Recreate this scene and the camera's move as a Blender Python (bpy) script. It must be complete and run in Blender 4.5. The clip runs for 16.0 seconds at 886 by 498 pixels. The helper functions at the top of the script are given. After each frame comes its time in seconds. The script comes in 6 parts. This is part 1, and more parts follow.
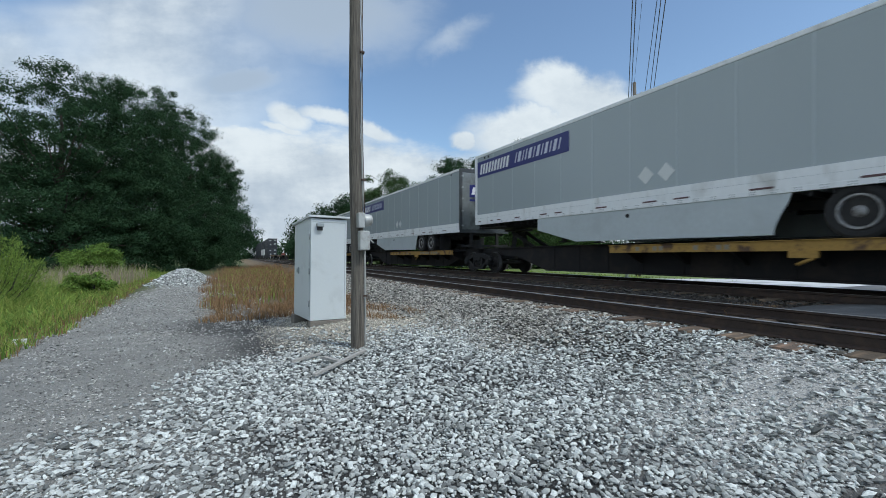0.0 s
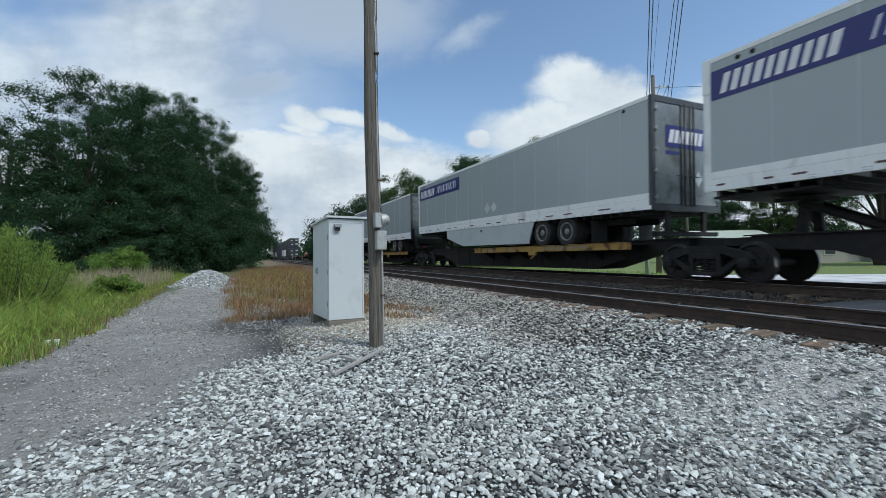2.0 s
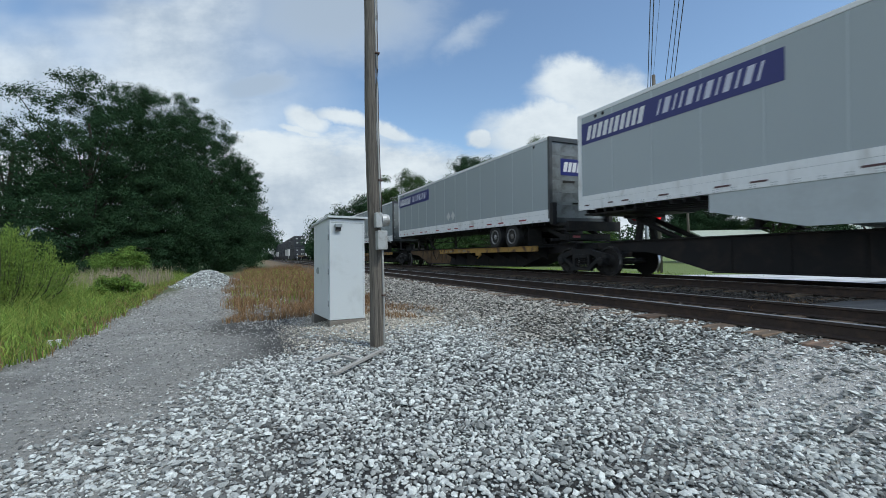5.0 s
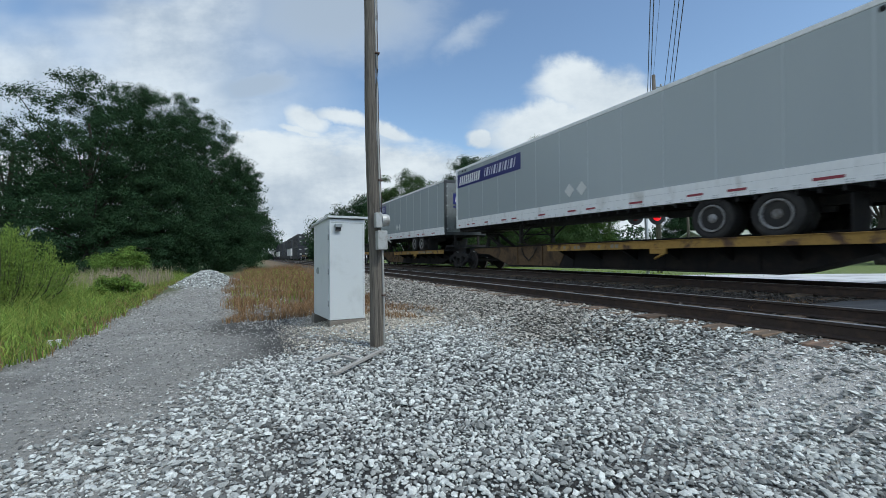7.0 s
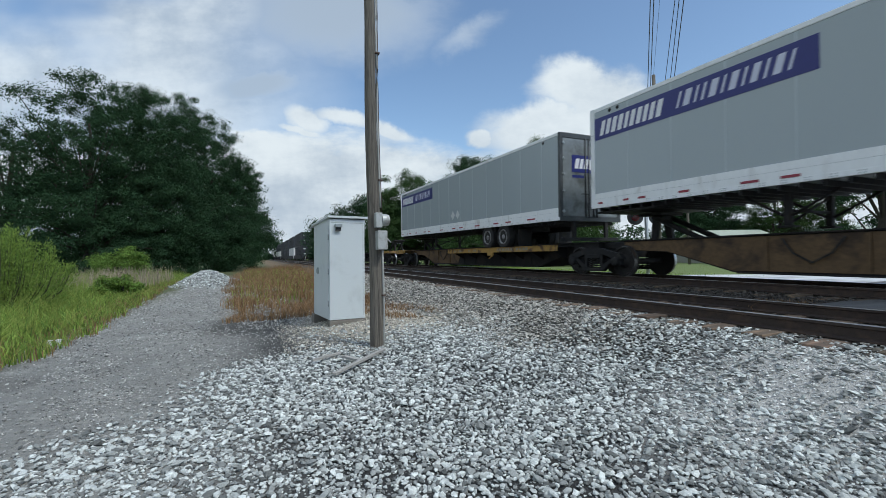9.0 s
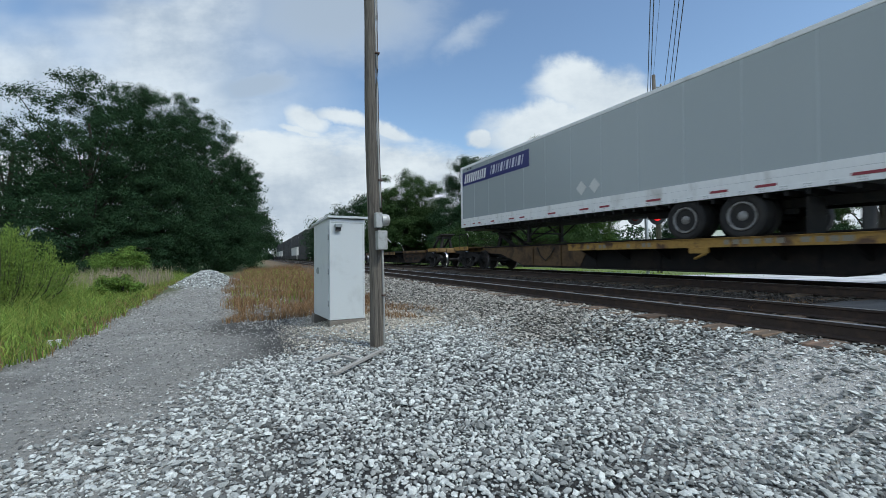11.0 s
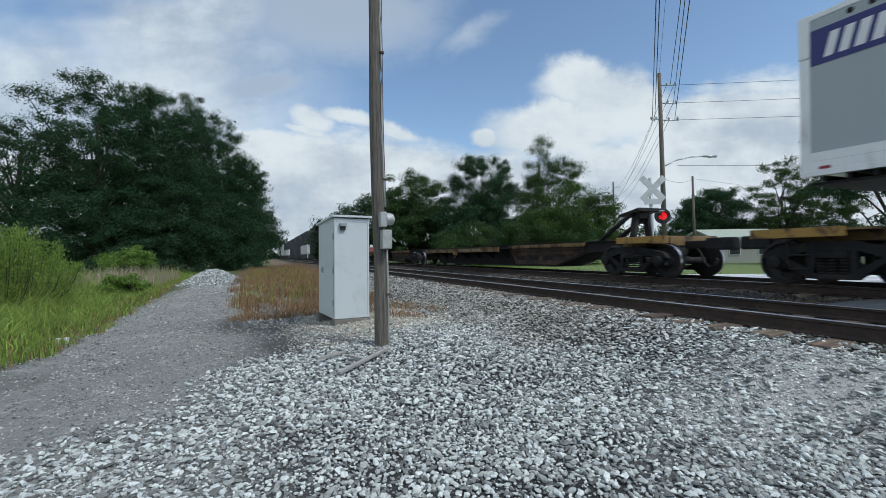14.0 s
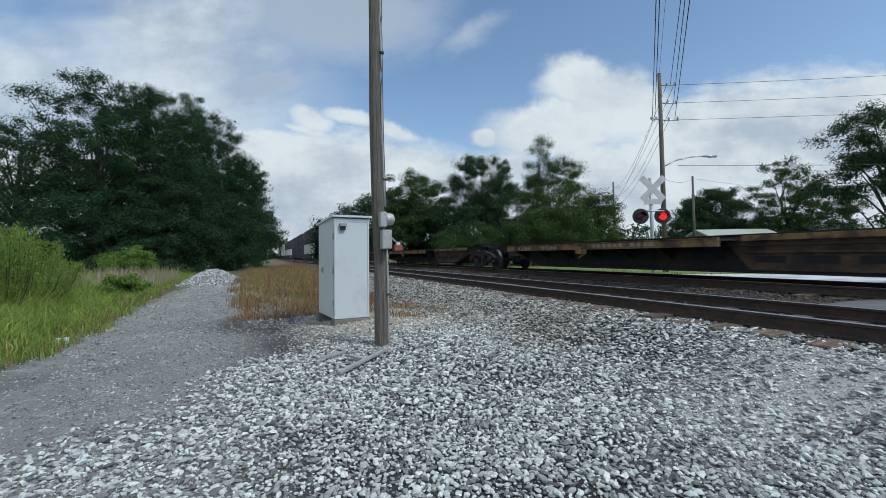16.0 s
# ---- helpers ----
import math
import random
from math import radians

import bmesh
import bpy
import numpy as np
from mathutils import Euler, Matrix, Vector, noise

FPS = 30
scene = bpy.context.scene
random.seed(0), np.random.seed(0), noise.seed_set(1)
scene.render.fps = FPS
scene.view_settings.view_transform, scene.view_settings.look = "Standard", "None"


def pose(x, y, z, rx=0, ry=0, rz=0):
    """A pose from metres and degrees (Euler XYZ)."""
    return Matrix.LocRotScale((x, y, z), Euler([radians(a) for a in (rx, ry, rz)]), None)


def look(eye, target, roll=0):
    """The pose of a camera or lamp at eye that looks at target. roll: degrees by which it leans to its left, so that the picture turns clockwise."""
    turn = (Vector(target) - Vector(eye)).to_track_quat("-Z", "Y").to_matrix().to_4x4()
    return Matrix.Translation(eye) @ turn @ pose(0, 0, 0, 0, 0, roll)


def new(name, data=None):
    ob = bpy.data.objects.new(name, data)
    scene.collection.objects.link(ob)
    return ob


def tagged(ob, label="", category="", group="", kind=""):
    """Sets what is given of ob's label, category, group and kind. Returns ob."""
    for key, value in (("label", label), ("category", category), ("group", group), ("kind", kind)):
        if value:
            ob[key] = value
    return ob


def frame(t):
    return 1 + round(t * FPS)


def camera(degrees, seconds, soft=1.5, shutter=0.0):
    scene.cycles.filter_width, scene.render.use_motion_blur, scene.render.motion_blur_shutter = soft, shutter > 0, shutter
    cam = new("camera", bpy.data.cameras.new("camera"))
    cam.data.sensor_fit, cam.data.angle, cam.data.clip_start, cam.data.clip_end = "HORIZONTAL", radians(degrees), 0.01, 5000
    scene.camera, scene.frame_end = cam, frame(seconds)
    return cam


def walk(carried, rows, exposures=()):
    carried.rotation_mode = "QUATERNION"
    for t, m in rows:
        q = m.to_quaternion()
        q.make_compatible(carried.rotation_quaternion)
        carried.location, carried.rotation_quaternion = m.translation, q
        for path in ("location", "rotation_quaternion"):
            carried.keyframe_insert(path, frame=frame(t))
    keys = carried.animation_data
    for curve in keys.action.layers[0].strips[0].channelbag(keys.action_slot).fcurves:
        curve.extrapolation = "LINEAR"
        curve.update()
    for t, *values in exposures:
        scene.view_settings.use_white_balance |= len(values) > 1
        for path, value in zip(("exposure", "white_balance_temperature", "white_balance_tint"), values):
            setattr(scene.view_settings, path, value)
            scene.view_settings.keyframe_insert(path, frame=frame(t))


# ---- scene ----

EYE = (0.0, 0.0, 1.55)
cam = camera(92.6, 16.0, soft=0.8, shutter=0.4)
walk(cam, [
    (0.0, look(EYE, (4.4198, 8.9685, 1.7235), -0.124)),
    (0.5, look(EYE, (4.3198, 9.0173, 1.7176), -0.306)),
    (1.0, look(EYE, (4.2136, 9.0675, 1.7106), -0.557)),
    (1.5, look(EYE, (4.1164, 9.1122, 1.7018), -0.718)),
    (2.0, look(EYE, (4.0654, 9.1351, 1.6996), -0.802)),
    (2.5, look(EYE, (4.0491, 9.1424, 1.6969), -0.859)),
    (12.1, look(EYE, (4.0491, 9.1424, 1.6969), -0.859)),
    (12.35, look(EYE, (3.9537, 9.1843, 1.6787), -0.832)),
    (16.0, look(EYE, (3.9537, 9.1843, 1.6787), -0.832)),
], exposures=[(0.0, 0.04, 6120, 4.2), (11.5, 0.04, 6120, 4.2), (14.0, -0.04, 6120, 4.2), (16.0, -0.06, 6120, 4.2)])

# ---- fitted plan: y runs along the tracks, x across them ----
SPEED = 4.52                       # the train rolls towards -y
MAIN_X, MAIN_Z = 10.22, 0.885      # centre and rail top of the main track
SIDE_X, SIDE_Z = 6.40, 0.78        # the near side track
TRAILERS = [15.1, 32.6, 50.15, 67.7]
rng = np.random.default_rng(7)

# ---- world, sun ----
SUN_EL, SUN_AZ = radians(52), radians(150)


class Nodes:
    """Short way to wire shader nodes."""

    def __init__(self, tree):
        self.t = tree
        tree.nodes.clear()

    def n(self, kind, ins=None, operation="", interpolation_type="", data_type="", use_clamp=False):
        node = self.t.nodes.new(kind)
        if operation:
            node.operation = operation
        if interpolation_type:
            node.interpolation_type = interpolation_type
        if data_type:
            node.data_type = data_type
        if use_clamp:
            node.use_clamp = True
        for k, v in (ins or {}).items():
            if isinstance(v, bpy.types.NodeSocket):
                self.t.links.new(v, node.inputs[k])
            else:
                node.inputs[k].default_value = v
        return node

    def m(self, op, a, b=0.0, c=0.0, clamp=False):
        return self.n("ShaderNodeMath", {0: a, 1: b, 2: c}, operation=op, use_clamp=clamp).outputs[0]

    def noise(self, vec, scale, detail=4.0, rough=0.55, distort=0.0):
        return self.n("ShaderNodeTexNoise", {"Vector": vec, "Scale": scale, "Detail": detail, "Roughness": rough, "Distortion": distort}).outputs[0]

    def smooth(self, x, lo, hi):
        return self.n("ShaderNodeMapRange", {"Value": x, "From Min": lo, "From Max": hi}, interpolation_type="SMOOTHSTEP").outputs[0]

    def mix(self, fac, a, b):
        node = self.n("ShaderNodeMix", {0: fac}, data_type="RGBA")
        for k, v in ((6, a), (7, b)):
            if isinstance(v, bpy.types.NodeSocket):
                self.t.links.new(v, node.inputs[k])
            else:
                node.inputs[k].default_value = (*v, 1) if len(v) == 3 else v
        return node.outputs[2]


def make_world():
    w = bpy.data.worlds.new("sky")
    scene.world = w
    w.use_nodes = True
    N = Nodes(w.node_tree)
    gen = N.n("ShaderNodeTexCoord").outputs["Generated"]
    air = N.n("ShaderNodeTexSky")
    air.sky_type, air.sun_disc, air.sun_elevation, air.sun_rotation = "NISHITA", False, SUN_EL, SUN_AZ
    air.air_density, air.dust_density, air.ozone_density = 1.0, 1.0, 1.2
    sky = air.outputs[0]
    # sky chart: u to the side, v upwards, round a fixed bearing over the tracks
    fwd = Vector((0.4049, 0.9142, 0.0147)).normalized()
    rt = Vector((0.9142, -0.4049, -0.0149)).normalized()
    up = rt.cross(fwd)

    def dot(v):
        return N.n("ShaderNodeVectorMath", {0: gen, 1: tuple(v)}, operation="DOT_PRODUCT").outputs["Value"]
    depth = N.m("MAXIMUM", dot(fwd), 0.12)
    u, v = N.m("DIVIDE", dot(rt), depth), N.m("DIVIDE", dot(up), depth)
    chart = N.n("ShaderNodeCombineXYZ", {0: u, 1: v}).outputs[0]
    flat = N.n("ShaderNodeCombineXYZ", {0: u, 1: N.m("MULTIPLY", v, 2.2)}).outputs[0]
    n1 = N.noise(flat, 2.6, 7.0, 0.6)
    n2 = N.noise(chart, 9.0, 6.0, 0.62)
    n3 = N.noise(flat, 1.1, 4.0, 0.5)
    wob_u = N.m("ADD", u, N.m("MULTIPLY", N.m("SUBTRACT", n1, 0.5), 0.22))
    wob_v = N.m("ADD", v, N.m("MULTIPLY", N.m("SUBTRACT", n2, 0.5), 0.10))

    # crisp clouds keep closer to their own outline
    tight_u = N.m("ADD", u, N.m("MULTIPLY", N.m("SUBTRACT", n2, 0.5), 0.07))
    tight_v = N.m("ADD", v, N.m("MULTIPLY", N.m("SUBTRACT", n2, 0.5), 0.045))

    def puff(cu, cv, ru, rv, edge=0.25, crisp=False, slope=0.0):
        uu, vv = (tight_u, tight_v) if crisp else (wob_u, wob_v)
        if slope:
            vv = N.m("SUBTRACT", vv, N.m("MULTIPLY", N.m("SUBTRACT", u, cu), slope))
        a = N.m("DIVIDE", N.m("SUBTRACT", uu, cu), ru)
        b = N.m("DIVIDE", N.m("SUBTRACT", vv, cv), rv)
        r = N.m("SQRT", N.m("ADD", N.m("MULTIPLY", a, a), N.m("MULTIPLY", b, b)))
        return N.smooth(r, 1.0 + edge, 1.0 - edge)
    # haze bank low over the horizon, high over the far left
    east = N.m("MULTIPLY", N.smooth(u, 0.42, 0.62), -0.15)
    west = N.m("MULTIPLY", N.m("MULTIPLY", N.smooth(u, -0.02, -0.16), N.smooth(u, -0.62, -0.42)), -0.025)
    east = N.m("ADD", east, west)
    low = N.smooth(N.m("ADD", N.m("ADD", v, east), N.m("MULTIPLY", N.m("SUBTRACT", n1, 0.5), 0.30)), 0.275, 0.20)
    left = N.m("MULTIPLY", N.smooth(N.m("ADD", u, N.m("MULTIPLY", N.m("SUBTRACT", n3, 0.5), 0.9)), -0.20, -0.60), N.smooth(n3, 0.30, 0.50))
    left = N.m("MULTIPLY", left, 0.85)
    white = [puff(-0.325, 0.305, 0.055, 0.032, 0.45, True, -0.3), puff(-0.23, 0.310, 0.075, 0.018, 0.45, True, -0.15), puff(-0.135, 0.283, 0.065, 0.018, 0.4, True, -0.42), puff(-0.335, 0.278, 0.055, 0.010, 0.5, True, -0.28), puff(-0.45, 0.272, 0.09, 0.010, 0.7, True, -0.1), puff(0.31, 0.385, 0.10, 0.065, 0.35), puff(0.40, 0.33, 0.12, 0.09, 0.35), puff(0.24, 0.28, 0.14, 0.07, 0.3), puff(0.088, 0.260, 0.036, 0.022, 0.3, True), N.m("MULTIPLY", puff(0.055, 0.505, 0.06, 0.026, 0.95, False, 0.45), 0.45), N.m("MULTIPLY", puff(0.75, 0.35, 0.06, 0.04, 0.5), 0.7), puff(1.02, 0.37, 0.16, 0.045, 0.25)]
    total = white[0]
    for p in white[1:]:
        total = N.m("MAXIMUM", total, p)
    grey = N.m("MAXIMUM", puff(-0.445, 0.388, 0.10, 0.034, 0.6, True, 0.1), puff(-0.26, 0.56, 0.2, 0.10, 0.7))
    cover = N.m("MAXIMUM", N.m("MAXIMUM", low, left), N.m("MAXIMUM", total, N.m("MULTIPLY", grey, 0.8)))
    # thick parts are greyer, the lit tops white
    shade = N.m("ADD", N.m("MULTIPLY", n2, 0.35), N.m("MULTIPLY", n1, 0.75))
    grey_amount = N.m("MAXIMUM", N.smooth(shade, 0.42, 0.72), grey)
    grey_amount = N.m("MULTIPLY", grey_amount, N.m("SUBTRACT", 1.0, N.m("MULTIPLY", total, 0.4)))
    col = N.mix(grey_amount, (0.85, 0.875, 0.905), (0.50, 0.56, 0.65))
    a = N.n("ShaderNodeBackground", {"Color": sky, "Strength": 0.158})
    b = N.n("ShaderNodeBackground", {"Color": col, "Strength": 0.92})
    mixed = N.n("ShaderNodeMixShader", {0: cover, 1: a.outputs[0], 2: b.outputs[0]})
    N.n("ShaderNodeOutputWorld", {"Surface": mixed.outputs[0]})


make_world()
sun = new("sun", bpy.data.lights.new("sun", "SUN"))
sun.data.energy, sun.data.angle, sun.data.color = 2.1, radians(10), (1.0, 0.96, 0.9)
sun.matrix_world = look((0, 0, 60), (0 - math.sin(SUN_AZ) * math.cos(SUN_EL), 0 - math.cos(SUN_AZ) * math.cos(SUN_EL), 60 - math.sin(SUN_EL)))


# ---- materials ----
def material(name, base, rough=0.7, metal=0.0, spots=None, spot_scale=3.0, spot_range=(0.45, 0.7), grain=0.12, grain_scale=40.0, bump=0.15, island=0.0, obrandom=0.0, second=None, stretch=(1, 1, 1), emit=0.0, coord="Object", trans=0.0):
    mat = bpy.data.materials.new(name)
    mat.use_nodes = True
    N = Nodes(mat.node_tree)
    vec = N.n("ShaderNodeTexCoord").outputs[coord]
    vec = N.n("ShaderNodeMapping", {"Vector": vec, "Scale": stretch}).outputs[0]
    fine = N.noise(vec, grain_scale, 5.0, 0.6)
    col = N.mix(fine, [c * (1 - grain * 2) for c in base], [min(1, c * (1 + grain * 2)) for c in base])
    if second:
        col = N.mix(N.smooth(N.noise(vec, spot_scale * 0.37, 3.0), 0.4, 0.62), col, second)
    if spots:
        col = N.mix(N.smooth(N.noise(vec, spot_scale, 6.0, 0.65, 0.4), *spot_range), col, spots)
    for amount, sock in ((island, "ISLAND"), (obrandom, "OBJECT")):
        if amount:
            r = N.n("ShaderNodeNewGeometry").outputs["Random Per Island"] if sock == "ISLAND" else N.n("ShaderNodeObjectInfo").outputs["Random"]
            hsv = N.n("ShaderNodeHueSaturation", {"Color": col, "Value": N.m("ADD", 1 - amount, N.m("MULTIPLY", r, 2 * amount)), "Hue": N.m("ADD", 0.5 - 0.03 * amount, N.m("MULTIPLY", N.m("FRACT", N.m("MULTIPLY", r, 7.31)), 0.06 * amount))})
            col = hsv.outputs[0]
    b = N.n("ShaderNodeBsdfPrincipled", {"Base Color": col, "Roughness": N.m("ADD", rough - 0.08, N.m("MULTIPLY", fine, 0.16)), "Metallic": metal})
    if bump:
        N.t.links.new(N.n("ShaderNodeBump", {"Height": fine, "Strength": bump, "Distance": 0.01}).outputs[0], b.inputs["Normal"])
    if emit:
        b.inputs["Emission Color"].default_value = (*base, 1)
        b.inputs["Emission Strength"].default_value = emit
    surf = b.outputs[0]
    if trans:
        b.inputs["Specular IOR Level"].default_value = 0.15
        tl = N.n("ShaderNodeBsdfTranslucent", {"Color": col})
        surf = N.n("ShaderNodeMixShader", {0: trans, 1: surf, 2: tl.outputs[0]}).outputs[0]
    N.n("ShaderNodeOutputMaterial", {"Surface": surf})
    return mat


M = {}
M["stone"] = material("crushed stone", (0.395, 0.412, 0.396), 0.9, island=0.76, grain=0.25, grain_scale=60, bump=0.3)
M["stone_brown"] = material("dusty brown ballast stone", (0.285, 0.277, 0.25), 0.9, island=0.78, grain=0.25, grain_scale=60, bump=0.3)
M["stone_dark"] = material("oily track ballast", (0.085, 0.076, 0.066), 0.9, island=0.7, grain=0.25, grain_scale=60, bump=0.3)
M["stone_grit"] = material("dull grey drive grit", (0.34, 0.335, 0.315), 0.9, island=0.6, grain=0.2, grain_scale=70, bump=0.2)
M["stone_pale"] = material("pale stone grit", (0.60, 0.60, 0.58), 0.9, island=0.45, grain=0.2, grain_scale=70, bump=0.2)
M["stone_tan"] = material("tan crushed stone", (0.50, 0.465, 0.39), 0.88, island=0.5, grain=0.2, grain_scale=70, bump=0.3)
M["tie"] = material("weathered tie timber", (0.10, 0.075, 0.055), 0.9, spots=(0.22, 0.15, 0.10), spot_scale=5, grain=0.35, grain_scale=18, stretch=(0.25, 3, 3), bump=0.5, obrandom=0.3)
M["rail"] = material("rusty rail steel", (0.042, 0.030, 0.025), 0.8, 0.1, spots=(0.075, 0.048, 0.034), spot_scale=4, grain=0.3, bump=0.2)
M["railhead"] = material("worn rail head", (0.62, 0.60, 0.58), 0.36, 0.9, spots=(0.26, 0.20, 0.17), spot_scale=2.5, spot_range=(0.55, 0.8), grain=0.1)
M["pole_wood"] = material("weathered pole wood", (0.135, 0.12, 0.10), 0.95, spots=(0.05, 0.045, 0.04), spot_scale=4, grain=0.5, grain_scale=9, stretch=(9, 9, 0.35), bump=0.7)
M["plank"] = material("grey weathered board", (0.33, 0.32, 0.30), 0.9, grain=0.3, grain_scale=12, stretch=(1, 8, 8), bump=0.4)
M["cab"] = material("pale grey painted cabinet steel", (0.58, 0.62, 0.63), 0.5, spots=(0.47, 0.50, 0.505), spot_scale=1.6, spot_range=(0.52, 0.8), grain=0.02, grain_scale=25, bump=0.02)
M["cab_dark"] = material("dull grey steel", (0.32, 0.35, 0.36), 0.5, 0.3, grain=0.1)
M["meter"] = material("galvanised meter box", (0.42, 0.43, 0.42), 0.5, 0.3, spots=(0.28, 0.27, 0.24), spot_scale=8, grain=0.08)
M["conduit"] = material("grey conduit", (0.36, 0.36, 0.34), 0.55, 0.2, grain=0.12)
M["rust"] = material("brown rust", (0.075, 0.048, 0.038), 0.85, 0.1, spots=(0.05, 0.03, 0.025), grain=0.3)
M["concrete"] = material("stained pad timber and concrete", (0.19, 0.175, 0.15), 0.9, spots=(0.17, 0.15, 0.13), spot_scale=5, grain=0.2, bump=0.4)
M["tr_grey"] = material("grey trailer sheet", (0.378, 0.426, 0.446), 0.22, 0.0, spots=(0.40, 0.447, 0.467), spot_scale=0.3, spot_range=(0.4, 0.75), grain=0.004, grain_scale=1.5, stretch=(1, 1, 0.15), bump=0.002)
M["tr_white"] = material("white trailer rail paint", (0.84, 0.86, 0.87), 0.42, 0.0, spots=(0.52, 0.52, 0.50), spot_scale=2.2, spot_range=(0.52, 0.8), grain=0.05, grain_scale=14, stretch=(1, 1, 0.3), bump=0.02)
M["tr_skirt"] = material("grey side skirt", (0.50, 0.55, 0.57), 0.45, 0.0, spots=(0.43, 0.47, 0.485), spot_scale=0.6, grain=0.05, grain_scale=10)
M["tr_door"] = material("dirty steel trailer door", (0.22, 0.24, 0.245), 0.45, 0.3, spots=(0.10, 0.105, 0.10), spot_scale=1.3, grain=0.15, grain_scale=8)
M["rust_plate"] = material("rust-streaked brown plate", (0.085, 0.052, 0.032), 0.85, spots=(0.028, 0.02, 0.017), spot_scale=1.4, spot_range=(0.42, 0.62), grain=0.3, grain_scale=14, bump=0.15)
M["tr_frame"] = material("dark trailer frame steel", (0.05, 0.056, 0.06), 0.5, 0.2, spots=(0.09, 0.095, 0.1), spot_scale=1.5, grain=0.15, grain_scale=8)
M["hitch_red"] = material("faded red hitch paint", (0.22, 0.045, 0.04), 0.7, spots=(0.2, 0.06, 0.05), spot_scale=4, grain=0.2)
M["tr_seam"] = material("seam strip on grey sheet", (0.44, 0.495, 0.515), 0.35, grain=0.04, bump=0.01)
M["tr_rivet"] = material("seam steel", (0.34, 0.37, 0.38), 0.35, 0.4, grain=0.1)
M["blue"] = material("deep blue sign film", (0.020, 0.026, 0.165), 0.35, grain=0.06, grain_scale=10, bump=0.01)
M["sign_white"] = material("white sign film", (0.78, 0.79, 0.82), 0.4, grain=0.04, bump=0.01)
M["sign_pale"] = material("pale blue-white thin film", (0.60, 0.62, 0.74), 0.4, grain=0.04, bump=0.01)
M["red_tape"] = material("red reflective tape", (0.26, 0.02, 0.04), 0.35, grain=0.1)
M["dark_tape"] = material("faded dark tape", (0.10, 0.05, 0.055), 0.5, grain=0.15)
M["diamond"] = material("pale placard plate", (0.62, 0.64, 0.63), 0.4, 0.3, grain=0.08)
M["under"] = material("black under-frame steel", (0.008, 0.008, 0.009), 0.8, 0.0, spots=(0.025, 0.021, 0.018), spot_scale=2.5, grain=0.3)
M["rubber"] = material("tyre rubber", (0.02, 0.02, 0.021), 0.85, spots=(0.04, 0.038, 0.035), grain=0.2)
M["rim"] = material("dull alloy rim", (0.30, 0.30, 0.30), 0.55, 0.3, spots=(0.13, 0.12, 0.11), spot_scale=7, grain=0.15)
M["dish"] = material("dark wheel dish", (0.06, 0.06, 0.06), 0.7, spots=(0.12, 0.11, 0.10), spot_scale=7, grain=0.15)
M["yellow"] = material("worn yellow car paint", (0.36, 0.215, 0.05), 0.7, spots=(0.09, 0.05, 0.03), spot_scale=2.4, spot_range=(0.48, 0.62), grain=0.2, grain_scale=20, bump=0.1)
M["car_tan"] = material("worn yellow-brown car paint", (0.125, 0.078, 0.038), 0.8, spots=(0.04, 0.026, 0.018), spot_scale=1.5, spot_range=(0.46, 0.66), grain=0.3, grain_scale=14, bump=0.15)
M["ledge_brown"] = material("rust-browned yellow paint", (0.20, 0.125, 0.05), 0.8, spots=(0.06, 0.038, 0.025), spot_scale=2.2, spot_range=(0.46, 0.6), grain=0.3, grain_scale=14, bump=0.15)
# grime, and near black to hold the shade under decks and trailers
M["black_car"] = material("grimy car steel blackened for deck shade", (0.008, 0.0075, 0.009), 0.8, 0.0, spots=(0.026, 0.019, 0.016), spot_scale=1.5, grain=0.3, grain_scale=12)
M["wheel_steel"] = material("railway wheel steel", (0.022, 0.020, 0.019), 0.7, 0.1, grain=0.2)
M["tread"] = material("bright wheel tread", (0.45, 0.45, 0.46), 0.3, 1.0, grain=0.05)
M["stencil"] = material("worn pale stencil", (0.25, 0.23, 0.18), 0.8, grain=0.2)
M["box_dark"] = material("dark container paint", (0.018, 0.022, 0.030), 0.6, spots=(0.035, 0.036, 0.042), spot_scale=0.7, grain=0.15, grain_scale=5)
M["box_pale"] = material("pale container paint", (0.42, 0.45, 0.42), 0.6, spots=(0.3, 0.31, 0.29), spot_scale=0.7, grain=0.1, grain_scale=5)
M["box_white"] = material("white container paint", (0.60, 0.60, 0.58), 0.6, grain=0.1, grain_scale=5)
M["galv"] = material("galvanised steel", (0.42, 0.44, 0.45), 0.45, 0.6, grain=0.1)
M["xb_white"] = material("weathered white crossbuck", (0.50, 0.51, 0.51), 0.5, spots=(0.36, 0.36, 0.35), grain=0.05)
M["black"] = material("matt black enamel", (0.015, 0.015, 0.016), 0.6, grain=0.1)
M["red_on"] = material("lit red lens", (0.85, 0.01, 0.015), 0.3, emit=0.9, grain=0.0, bump=0)
M["red_off"] = material("unlit red lens", (0.10, 0.008, 0.01), 0.2, grain=0.0, bump=0)
M["bark"] = material("tree bark", (0.04, 0.033, 0.027), 0.95, grain=0.4, grain_scale=14, stretch=(1, 1, 0.3), bump=0.6)
M["leaf_dark"] = material("dark oak leaves", (0.029, 0.063, 0.028), 0.8, island=0.42, grain=0.1, bump=0, trans=0.12)
M["leaf_mid"] = material("mid green leaves", (0.044, 0.082, 0.026), 0.8, island=0.4, grain=0.1, bump=0, trans=0.18)
M["leaf_light"] = material("fresh yellow-green leaves", (0.15, 0.24, 0.05), 0.75, island=0.45, grain=0.1, bump=0, trans=0.3)
M["leaf_vine"] = material("yellowish vine leaves", (0.060, 0.108, 0.028), 0.8, island=0.5, grain=0.1, bump=0, trans=0.2)
